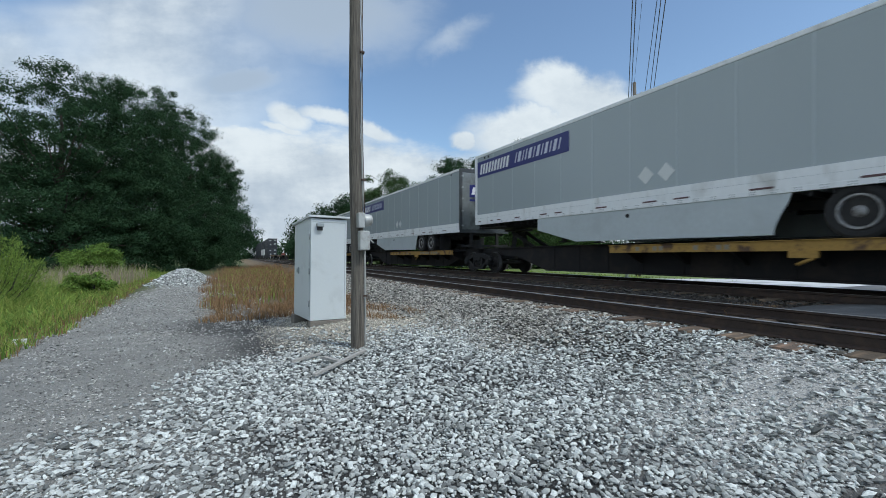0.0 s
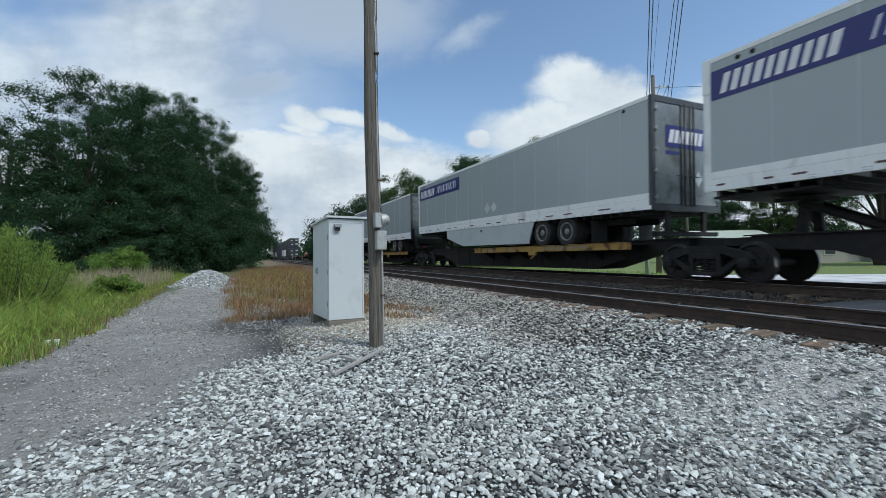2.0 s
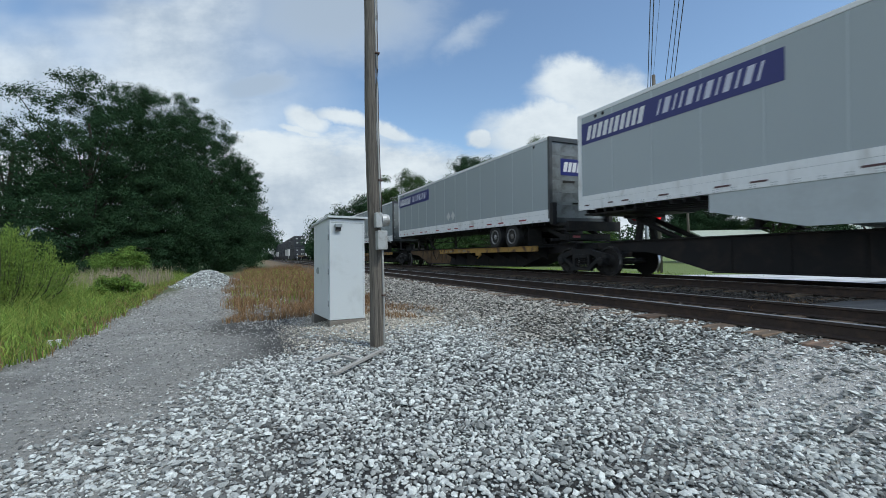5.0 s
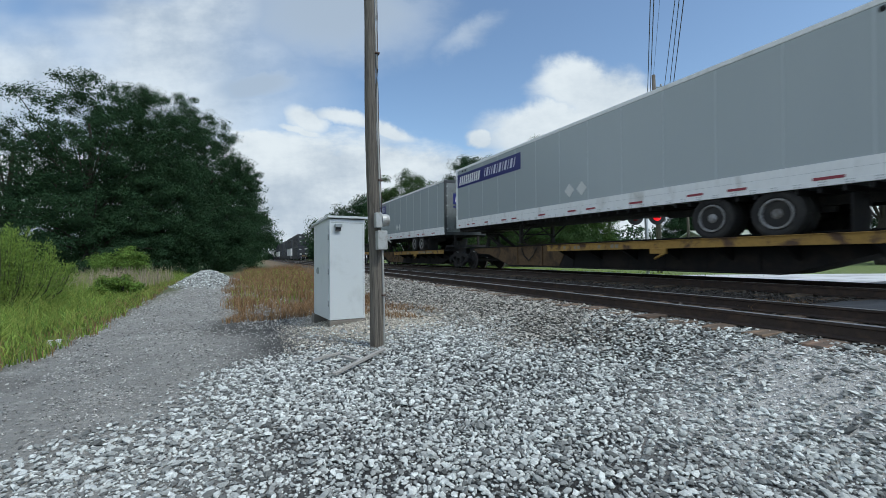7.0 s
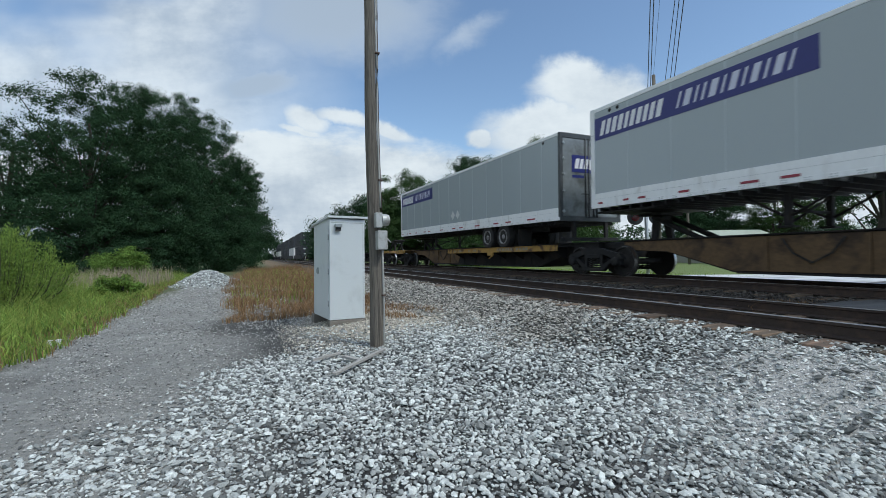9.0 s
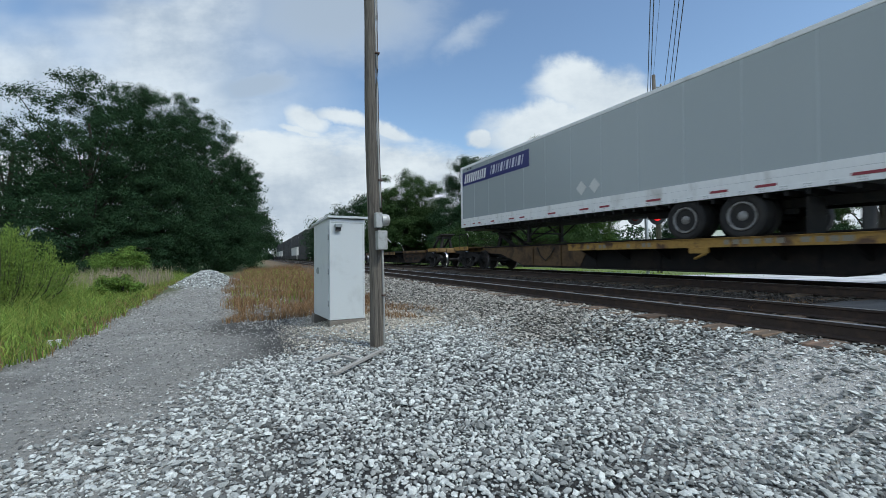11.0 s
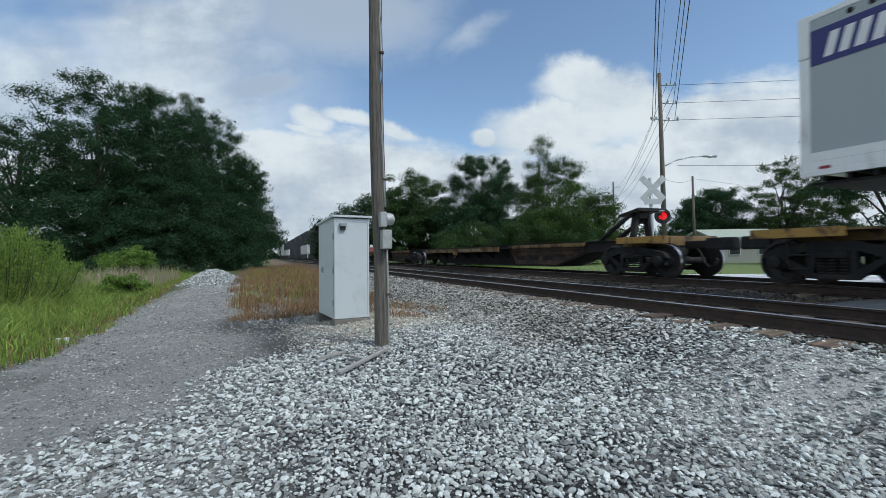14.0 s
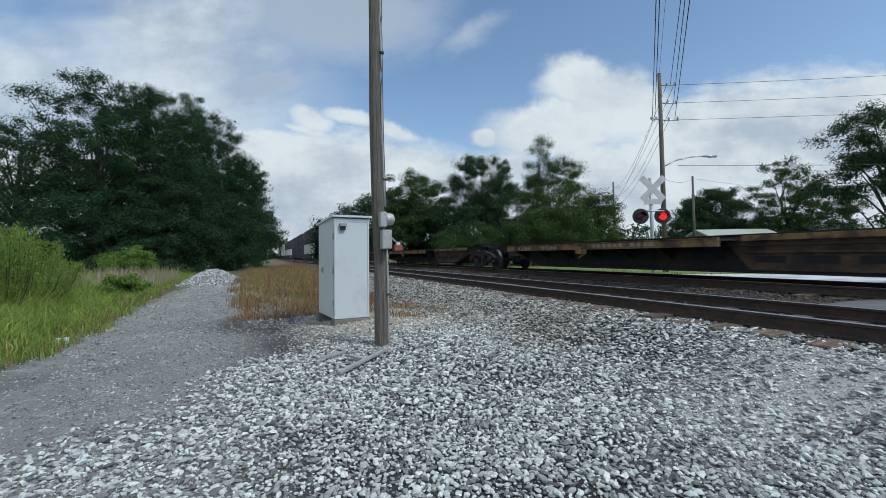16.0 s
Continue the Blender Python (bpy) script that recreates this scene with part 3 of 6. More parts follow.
        # folded lift gate
        gate = piece("lift_gate", lambda bm: (box(bm, -1.12, 1.12, -L - 0.62, -L - 0.05, -0.16, -0.06, 0.02), box(bm, -1.12, 1.12, -L - 0.72, -L - 0.62, -0.34, -0.02, 0.02), box(bm, -1.05, 1.05, -L - 0.60, -L - 0.10, -0.30, -0.22, 0.02), box(bm, -0.9, 0.9, -L - 0.5, -L - 0.02, -0.62, -0.42, 0.03)), M["under"], t, "folded black lift gate")
        for sg in (-1, 1):
            piece("gate_column", lambda bm: box(bm, min(sg * (W - 0.14), sg * (W + 0.03)), max(sg * (W - 0.14), sg * (W + 0.03)), -L - 0.20, -L - 0.032, -0.1, 0.62, 0.015), M["under"], gate)
            piece("gate_arm", lambda bm: prism(bm, [(-L + 0.55, -0.20), (-L + 0.50, -0.32), (-L - 0.45, -0.66), (-L - 0.45, -0.52)], "x", sg * 0.86 - 0.05, sg * 0.86 + 0.05), M["under"], gate)
            piece("gate_stirrup", lambda bm: pipe(bm, [(sg * 1.16, -L - 0.62, -0.1), (sg * 1.16, -L - 0.66, -0.62), (sg * 1.10, -L - 0.66, -0.68), (sg * 0.8, -L - 0.66, -0.68)], 0.022, 6), M["under"], gate)
        piece("tail_light", lambda bm: box(bm, -0.75, -0.45, -L - 0.515, -L - 0.501, -0.55, -0.48, 0.004), M["red_tape"], gate, "dark red lamp")
    else:
        for sg in (-1, 1):
            a, b = sorted((sg * 0.01, sg * (W - 0.105)))
            d = piece("rear_door", lambda bm: box(bm, a, b, -L - 0.015, -L + 0.03, 0.15, H - 0.17, 0.008), M["tr_door"], t, "dirty grey steel door")
            for x in (sg * 0.10, sg * 0.24):
                piece("lock_rod", lambda bm: tube(bm, (x, -L - 0.035, 0.1), (x, -L - 0.035, H - 0.12), 0.018, seg=8), M["tr_frame"], d)
            for z in (0.3, 0.95, 1.5, 2.0, 2.5):
                piece("hinge", lambda bm: (box(bm, min(sg * (W - 0.17), sg * (W - 0.06)), max(sg * (W - 0.17), sg * (W - 0.06)), -L - 0.045, -L - 0.031, z - 0.025, z + 0.025, 0.004), tube(bm, (sg * (W - 0.11), -L - 0.05, z - 0.06), (sg * (W - 0.11), -L - 0.05, z + 0.06), 0.014, seg=8)), M["tr_rivet"], d)
            piece("handle", lambda bm: box(bm, min(sg * 0.1, sg * 0.45), max(sg * 0.1, sg * 0.45), -L - 0.06, -L - 0.054, 0.86, 0.89), M["tr_frame"], d)
        for x in (0.42, 0.78):
            piece("placard", lambda bm: prism(bm, [(x, 0.62), (x + 0.15, 0.83), (x, 1.04), (x - 0.15, 0.83)], "y", face - 0.006, face - 0.0005), M["diamond"], t, "worn pale placard")
        piece("marking_bar", lambda bm: box(bm, -0.80, -0.30, face - 0.004, face - 0.0005, 1.40, 1.49), M["blue"], t, "small blue marking bar")
    rs = piece("sign_panel", lambda bm: box(bm, -0.80, 0.80, face - 0.006, face - 0.0005, 1.58, 2.14), M["blue"], t, "blue sign panel on the door")
    x = -0.70
    for w in (0.15, 0.13, 0.15, 0.15, 0.08, 0.14, 0.14):
        piece("sign_bar", lambda bm: prism(bm, [(x, 1.70), (x + w, 1.70), (x + w + 0.07, 2.03), (x + 0.07, 2.03)], "y", face - 0.010, face - 0.0065), M["sign_white"], rs, "bold white slanted bar")
        x += w + 0.048
    piece("guard_bar", lambda bm: (box(bm, -1.2, 1.2, -L - 0.02, -L + 0.08, -0.66, -0.55, 0.01), box(bm, -0.75, -0.62, -L, -L + 0.08, -0.55, -0.02), box(bm, 0.62, 0.75, -L, -L + 0.08, -0.55, -0.02)), M["under"], t)

    # underside
    repeat("cross_member", lambda bm: box(bm, -W + 0.03, W - 0.03, -0.03, 0.03, -0.1, 0.0), M["under"], t, [(0, -0.3 - k * 0.345, 0) for k in range(46)])
    piece("upper_coupler", lambda bm: box(bm, -1.15, 1.15, -2.0, -0.1, -0.15, -0.102), M["under"], t)
    for x in (-0.55, 0.47):
        piece("slider_rail", lambda bm: box(bm, x, x + 0.08, rear_axle - 2.6, rear_axle + 2.2, -0.28, -0.102), M["under"], t)

    for x in (-0.75, 0.75):
        leg = piece("landing_leg", lambda bm: box(bm, x - 0.06, x + 0.06, -4.75, -4.63, -0.74, -0.1, 0.01), M["under"], t)
        piece("foot", lambda bm: box(bm, x - 0.12, x + 0.12, -4.83, -4.55, -0.78, -0.742, 0.01), M["under"], leg)
        piece("brace", lambda bm: tube(bm, (x, -4.62, -0.55), (x, -3.9, -0.1), 0.03, seg=6), M["under"], leg)
        piece("brace", lambda bm: tube(bm, (x, -4.76, -0.55), (x, -5.5, -0.1), 0.03, seg=6), M["under"], leg)
    piece("cross_shaft", lambda bm: tube(bm, (-0.69, -4.69, -0.45), (0.69, -4.69, -0.45), 0.03, seg=6), M["under"], t)
    piece("cross_brace", lambda bm: tube(bm, (-0.69, -4.69, -0.7), (0.69, -4.69, -0.15), 0.025, seg=6), M["under"], t)
    for k, y in enumerate((rear_axle + 0.62, rear_axle - 0.62)):
        piece("axle", lambda bm: tube(bm, (-1.0, y, -0.42), (1.0, y, -0.42), 0.07, seg=10), M["under"], t)
        for sg in (-1, 1):
            w = piece("wheel", lambda bm: lathe(bm, [(-0.24, 0.285), (-0.275, 0.34), (-0.28, 0.40), (-0.25, 0.455), (-0.22, 0.465), (-0.03, 0.465), (-0.015, 0.44), (0.015, 0.44), (0.03, 0.465), (0.22, 0.465), (0.25, 0.455), (0.28, 0.40), (0.275, 0.34), (0.24, 0.285)], sg * 0.96, y, -0.41, "x", 36), M["rubber"], t, "black dual truck tyre")
            o = sg * 1.242

            piece("rim", lambda bm: lathe(bm, [(-sg * 0.05, 0.245), (-sg * 0.012, 0.255), (sg * 0.0, 0.265), (sg * 0.0, 0.29), (-sg * 0.03, 0.295), (-sg * 0.05, 0.25)], o, y, -0.41, "x", 30, cap=False), M["rim"], w, "dull alloy rim")
            piece("dish", lambda bm: lathe(bm, [(-sg * 0.15, 0.08), (-sg * 0.13, 0.16), (-sg * 0.08, 0.225), (-sg * 0.045, 0.25)], o, y, -0.41, "x", 30), M["dish"], w, "dark wheel dish")
            piece("hub", lambda bm: lathe(bm, [(-sg * 0.13, 0.12), (-sg * 0.05, 0.11), (-sg * 0.01, 0.06), (sg * 0.0, 0.03)], o, y, -0.41, "x", 16), M["rim"], w)
    piece("suspension", lambda bm: [(box(bm, x - 0.05, x + 0.05, rear_axle - 1.25, rear_axle + 1.25, -0.40, -0.3), box(bm, x - 0.08, x + 0.08, rear_axle - 0.15, rear_axle + 0.15, -0.5, -0.2), box(bm, x - 0.08, x + 0.08, rear_axle + 1.1, rear_axle + 1.3, -0.45, -0.2)) for x in (-0.55, 0.55)], M["under"], t)
    for sg in (-1, 1):
        piece("mud_flap", lambda bm: box(bm, sg * 0.95 - 0.3, sg * 0.95 + 0.3, rear_axle - 1.75, rear_axle - 1.73, -0.8, -0.15), M["under"], t)
    if skirt:
        for sg in (-1, 1):
            def sk(bm, sg=sg):
                y1 = rear_axle + skirt
                pts = [(y1 - 0.30, 0.0), (-4.0, 0.0), (-4.0, -0.38), (-5.75, -0.78), (y1 + 0.0, -0.76), (y1 - 0.02, -0.62), (y1 - 0.10, -0.42), (y1 - 0.22, -0.2)]
                a, b = sorted((sg * (W - 0.02), sg * (W + 0.005)))
                prism(bm, pts, "x", a, b)
            piece("side_skirt", sk, M["tr_skirt"], t, "flat grey side skirt")
        piece("side_marker", lambda bm: lathe(bm, [(0, 0.055), (-0.02, 0.05), (-0.03, 0.02)], -W - 0.006, -7.55, -0.16, "x", 12), M["under"], t, "small dark oval marker")
    MOVING.append((t, s, FLOOR_Z, 0.76))
    return t


def bogie(parent, y, turning):
    """A two-axle truck round y in its unit; z = 0 at the rail top."""
    def frame_(bm):
        for sg in (-1, 1):
            a, b = sorted((sg * 0.93, sg * 1.08))
            # cast side frame: arched top chord, slanting legs, spring seat, with openings between
            prism(bm, [(y - 1.10, 0.50), (y - 0.98, 0.64), (y - 0.5, 0.74), (y - 0.35, 0.80), (y + 0.35, 0.80), (y + 0.5, 0.74), (y + 0.98, 0.64), (y + 1.10, 0.50), (y + 0.72, 0.50), (y + 0.4, 0.62), (y - 0.4, 0.62), (y - 0.72, 0.50)], "x", a, b)
            for d in (-1, 1):
                prism(bm, [(y + d * 0.68, 0.51), (y + d * 0.80, 0.50), (y + d * 0.36, 0.14), (y + d * 0.22, 0.22)], "x", a + 0.004, b - 0.004)
                prism(bm, [(y + d * 0.26, 0.22), (y + d * 0.36, 0.22), (y + d * 0.36, 0.64), (y + d * 0.26, 0.64)], "x", a + 0.008, b - 0.008)
                prism(bm, [(y + d * 0.70, 0.32), (y + d * 0.75, 0.50), (y + d * 0.98, 0.50), (y + d * 1.04, 0.32)], "x", a + 0.012, b - 0.012)
            box(bm, a, b, y - 0.38, y + 0.38, 0.13, 0.22, 0.015)
            for k in (-0.17, 0, 0.17):
                for j in range(5):
                    tube(bm, (sg * 1.0, y + k, 0.225 + j * 0.055), (sg * 1.0, y + k, 0.262 + j * 0.055), 0.075, seg=10)
            box(bm, sg * 1.0 - 0.1, sg * 1.0 + 0.1, y - 0.25, y + 0.25, 0.50, 0.62, 0.02)
            for k in (-0.865, 0.865):
                lathe(bm, [(0, 0.13), (sg * 0.07, 0.12), (sg * 0.09, 0.06)], sg * 1.08, y + k, 0.42, "x", 14)
        box(bm, -1.05, 1.05, y - 0.2, y + 0.2, 0.52, 0.76, 0.02)
        box(bm, -0.25, 0.25, y - 0.25, y + 0.25, 0.76, 0.86)
    b = piece("bogie", frame_, M["under"], parent, "black cast two-axle truck frame")
    for k in (-0.865, 0.865):
        bm = bmesh.new()
        for sg in (-1, 1):
            lathe(bm, [(-sg * 0.07, 0.30), (-sg * 0.07, 0.445), (-sg * 0.045, 0.45), (-sg * 0.035, WHEEL_R), (sg * 0.065, WHEEL_R - 0.008), (sg * 0.07, 0.37), (sg * 0.02, 0.34), (sg * 0.0, 0.2), (sg * 0.06, 0.14), (sg * 0.1, 0.1)], sg * 0.755, 0, 0, "x", 30)
            for i in range(5):
                a = 2 * math.pi * i / 5
                lathe(bm, [(sg * 0.03, 0.03), (sg * 0.045, 0.028)], sg * 0.755, 0.26 * math.cos(a), 0.26 * math.sin(a), "x", 8)
        tube(bm, (-0.95, 0, 0), (0.95, 0, 0), 0.08, seg=12)
        bmesh.ops.recalc_face_normals(bm, faces=bm.faces)
        for f in bm.faces:
            c = f.calc_center_median()
            if abs(abs(c.x) - 0.77) < 0.07 and abs(f.normal.x) < 0.4 and (c.y ** 2 + c.z ** 2) > 0.35 ** 2:
                f.material_index = 1
        w = part("wheelset", bm, [M["wheel_steel"], M["tread"]], b)
        w.location = (0, y + k, WHEEL_R)
        if turning:
            WHEELSETS.append((w, y + k))
    return b


def hitch(parent, y, way, up):
    """Trailer stand: post, head plate and a sloping strut that runs towards way."""
    h = 1.755 if up else 1.93

    def post(bm):
        for sg in (-1, 1):
            prism(bm, [(sg * 0.40, 0.88), (sg * 0.30, 0.88), (sg * 0.13, h - 0.12), (sg * 0.24, h - 0.12)], "y", y - 0.09, y + 0.09)
        box(bm, -0.42, 0.42, y - 0.16, y + 0.16, 0.82, 0.9, 0.01)
    st = piece("hitch_stand", post, M["under"], parent)
    piece("strut", lambda bm: (tube(bm, (-0.33, y, h - 0.15), (-0.33, y + way * 1.45, 0.92), 0.07, seg=8), tube(bm, (0.33, y, h - 0.15), (0.33, y + way * 1.45, 0.92), 0.07, seg=8), box(bm, -0.4, 0.4, y + way * 1.45 - 0.15, y + way * 1.45 + 0.15, 0.86, 0.96)), M["under"], st)
    piece("head_plate", lambda bm: (prism(bm, [(y - 0.30, h - 0.02), (y - 0.30, h - 0.10), (y + 0.42, h - (0.10 if up else 0.24)), (y + 0.42, h - (0.02 if up else 0.17))], "x", -0.42, 0.42), box(bm, -0.2, 0.2, y - 0.12, y + 0.12, h - 0.3, h - 0.12)), M["under"], st)


def folded_hitch(parent, y):
    """A lowered trailer stand in faded red, with a pale head plate."""
    h = piece("hitch_stand", lambda bm: prism(bm, [(y - 0.35, 1.012), (y - 0.30, 1.42), (y + 0.05, 1.52), (y + 0.40, 1.15), (y + 0.45, 1.012)], "x", -0.32, 0.32), M["hitch_red"], parent, "faded red lowered hitch stand")
    piece("head_plate", lambda bm: prism(bm, [(y - 0.2, 1.48), (y - 0.12, 1.74), (y - 0.06, 1.74), (y + 0.06, 1.53)], "x", -0.15, 0.15), M["conduit"], h, "pale hitch head")


def platform(s, length, brown, front_bogie, rear_bogie, stand, ledge, label, ends=(False, False), stencils=False, empty=False):
    """One unit of a spine car. y = 0 at the far truck's centre, z = 0 at the rail top."""
    t = thing("spine_car_unit", (MAIN_X, s, MAIN_Z), label, "rail car", "spine car units")
    # sill colour includes the shade beneath the overhanging decks
    side = M["black_car"]
    L = length

    def sill(bm):
        pts = [(-0.7, 0.98), (-0.7, 0.72), (-2.1, 0.66), (-3.7, 0.20), (-L + 3.7, 0.20), (-L + 2.1, 0.66), (-L + 0.7, 0.72), (-L + 0.7, 0.98)]
        prism(bm, pts, "x", -0.58, 0.58)
    piece("centre_sill", sill, side, t)
    piece("sill_flange", lambda bm: (box(bm, -0.66, 0.66, -L + 0.6, -0.6, 0.982, 1.01, 0.004), box(bm, -0.64, 0.64, -L + 3.8, -3.8, 0.17, 0.198, 0.004)), side, t)

    for sg in (-1, 1):
        repeat("rib", lambda bm: box(bm, -0.011, 0.011, -0.03, 0.03, 0.22, 0.96), side, t, [(sg * 0.589, -4.2 - k * (L - 8.4) / 8, 0) for k in range(9)])
    if ledge:
        y1, y0 = ledge

        def deck(bm):
            for sg in (-1, 1):
                a, b = sorted((sg * 0.62, sg * 1.30))
                box(bm, a, b, y0, y1, 0.87, 0.90, 0.006)
                for k in range(7):
                    y = y0 + 0.4 + k * (y1 - y0 - 0.8) / 6
                    prism(bm, [(sg * 0.58, 0.45), (sg * 0.58, 0.88), (sg * 1.27, 0.88), (sg * 1.27, 0.80)], "y", y - 0.03, y + 0.03)
        piece("wheel_deck", deck, M["under"], t)
        for sg in (-1, 1):
            a, b = sorted((sg * 1.275, sg * 1.315))
            e = piece("deck_edge", lambda bm: (box(bm, a, b, y0, y1, 0.745, 0.93, 0.008), box(bm, min(a, a + sg * 0.03), max(b, b + sg * 0.015), y0, y1, 0.93, 0.945, 0.004)), M["ledge_brown"] if empty else M["yellow"], t, "worn yellow deck edge beam")
            if sg < 0:
                for k in range(14):
                    y = y1 - 0.7 - k * 0.16 - (0.35 if k > 6 else 0)
                    if k % 7 in (1, 4, 5):
                        piece("stencil_bar", lambda bm: box(bm, a - 0.004, a - 0.0005, y - 0.05, y + 0.05, 0.79, 0.89), M["stencil"], e)
        piece("bracket", lambda bm: (box(bm, -1.34, -1.28, (y0 + y1) / 2 - 0.22, (y0 + y1) / 2 + 0.22, 0.62, 0.75, 0.01), tube(bm, (-1.31, (y0 + y1) / 2 - 0.15, 0.62), (-1.31, (y0 + y1) / 2 + 0.1, 0.5), 0.03, seg=6)), M["yellow"], t)
    if brown:
        for sg in (-1, 1):
            def front(bm, sg=sg):
                prism(bm, [(-0.75, 0.96), (-0.75, 0.74), (-2.1, 0.68), (-3.72, 0.23), (-6.9, 0.23), (-7.4, 0.96)], "x", min(sg * 0.604, sg * 0.592), max(sg * 0.604, sg * 0.592))
            sp = piece("side_plate", front, M["car_tan"], t, "worn yellow-brown side plate")
            repeat("plate_rib", lambda bm: box(bm, -0.02, 0.02, -0.03, 0.03, 0.26, 0.94), M["car_tan"], sp, [(sg * 0.626, y, 0) for y in (-4.4, -6.0)])
        piece("side_hose", lambda bm: pipe(bm, [(-0.64, -4.7, 0.9), (-0.66, -4.9, 0.6), (-0.66, -5.2, 0.42), (-0.66, -5.5, 0.6), (-0.64, -5.7, 0.9)], 0.02, 6), M["rubber"], t)
    if empty:
        # rusty side plates with a rib and dark openings towards the near end
        for sg in (-1, 1):
            def plate(bm, sg=sg):
                prism(bm, [(-L + 6.9, 0.96), (-L + 6.3, 0.24), (-L + 3.75, 0.24), (-L + 2.3, 0.68), (-L + 2.3, 0.96)], "x", min(sg * 0.604, sg * 0.592), max(sg * 0.604, sg * 0.592))
            sp = piece("side_plate", plate, M["rust_plate"], t, "rusty brown side plate")
            piece("plate_rib", lambda bm: box(bm, min(sg * 0.605, sg * 0.66), max(sg * 0.605, sg * 0.66), -L + 2.8, -L + 6.4, 0.60, 0.64, 0.004), M["rust_plate"], sp)
            repeat("plate_opening", lambda bm: box(bm, -0.004, 0.004, -0.28, 0.28, 0.40, 0.54), M["under"], sp, [(sg * 0.6085, -L + 4.2 + k * 0.85, 0) for k in range(3)])
        piece("brake_pipe", lambda bm: pipe(bm, [(-0.70, -L + 2.2, 0.80), (-0.70, -L + 3.2, 0.76), (-0.70, -L + 6.0, 0.76), (-0.70, -3.0, 0.76)], 0.018, 6), M["under"], t)
        for sg in (-1, 1):
            piece("upper_flange", lambda bm: box(bm, min(sg * 0.592, sg * 0.72), max(sg * 0.592, sg * 0.72), -L + 2.2, -L + 6.4, 0.86, 0.979, 0.006), M["ledge_brown"], t, "rusty yellowed flange")
    if front_bogie is not None:
        bogie(t, front_bogie, True)
    if rear_bogie is not None:
        bogie(t, rear_bogie, True)
    for flag, y, way in ((ends[0], 0.0, 1), (ends[1], -L, -1)):
        if flag:
            def endf(bm):
                a, b = sorted((y - way * 0.7, y + way * 0.85))
                box(bm, -0.62, 0.62, a, b, 0.80, 1.04, 0.02)
                box(bm, -1.25, 1.25, y + way * 0.75 - 0.06, y + way * 0.75 + 0.06, 0.86, 1.06, 0.01)
                box(bm, -1.25, -0.62, min(y - way * 0.6, y + way * 0.69), max(y - way * 0.6, y + way * 0.69), 0.98, 1.02)
            piece("end_platform", endf, M["ledge_brown"], t, "worn yellow end sill")
            piece("end_fascia", lambda bm: box(bm, -1.28, -1.252, min(y - way * 0.3, y + way * 1.2), max(y - way * 0.3, y + way * 1.2), 0.88, 1.05, 0.006), M["yellow"], t, "worn yellow end fascia")
            piece("coupler", lambda bm: (box(bm, -0.09, 0.09, min(y + way * 0.85, y + way * 1.9), max(y + way * 0.85, y + way * 1.9), 0.72, 0.92, 0.03), box(bm, -0.17, 0.17, min(y + way * 1.45, y + way * 2.08), max(y + way * 1.45, y + way * 2.08), 0.68, 0.98, 0.05)), M["under"], t)

            piece("air_hose", lambda bm: pipe(bm, [(0.25, y + way * 0.85, 0.82), (0.27, y + way * 1.02, 0.6), (0.26, y + way * 1.12, 0.36), (0.24, y + way * 1.26, 0.24), (0.22, y + way * 1.42, 0.3), (0.2, y + way * 1.5, 0.46)], 0.03, 8), M["rubber"], t)

            piece("grab_rail", lambda bm: pipe(bm, [(-1.18, y + way * 0.72, 1.0), (-1.18, y + way * 0.72, 1.6), (-1.14, y + way * 0.72, 1.65), (-0.79, y + way * 0.72, 1.65), (-0.75, y + way * 0.72, 1.6), (-0.75, y + way * 0.72, 1.0)], 0.016, 6), M["under"], t)

            for sg in (-1, 1):
                ya, yb = y + way * 0.2, y + way * 0.6
                piece("sill_step", lambda bm: (pipe(bm, [(sg * 1.18, ya, 0.84), (sg * 1.18, ya, 0.33), (sg * 1.18, ya + (yb - ya) * 0.1, 0.3), (sg * 1.18, yb - (yb - ya) * 0.1, 0.3), (sg * 1.18, yb, 0.33), (sg * 1.18, yb, 0.84)], 0.018, 6), tube(bm, (sg * 1.18, ya, 0.56), (sg * 1.18, yb, 0.56), 0.018, seg=6)), M["under"], t)
        else:
            piece("articulation", lambda bm: (box(bm, -0.35, 0.35, y - way * 0.75, y + way * 0.02, 0.78, 0.97, 0.03),), M["under"], t)
    if stand:
        for y, way, up in stand:
            if up is None:
                folded_hitch(t, y)
            else:
                hitch(t, y, way, up)
    if stencils:
        for k, w in enumerate((0.16, 0.12, 0.12, 0.14, 0, 0.13, 0.12, 0.12, 0.13, 0.12, 0.10)):
            if w:
                piece("stencil_bar", lambda bm: box(bm, -1.322, -1.3165, ledge[1] + 1.6 + k * 0.2, ledge[1] + 1.6 + k * 0.2 + w, 0.80, 0.90) if ledge else box(bm, -0.606, -0.601, -7 + k * 0.2, -7 + k * 0.2 + w, 0.7, 0.85), M["stencil"], t)
    MOVING.append((t, s, MAIN_Z, 0.0))
    return t


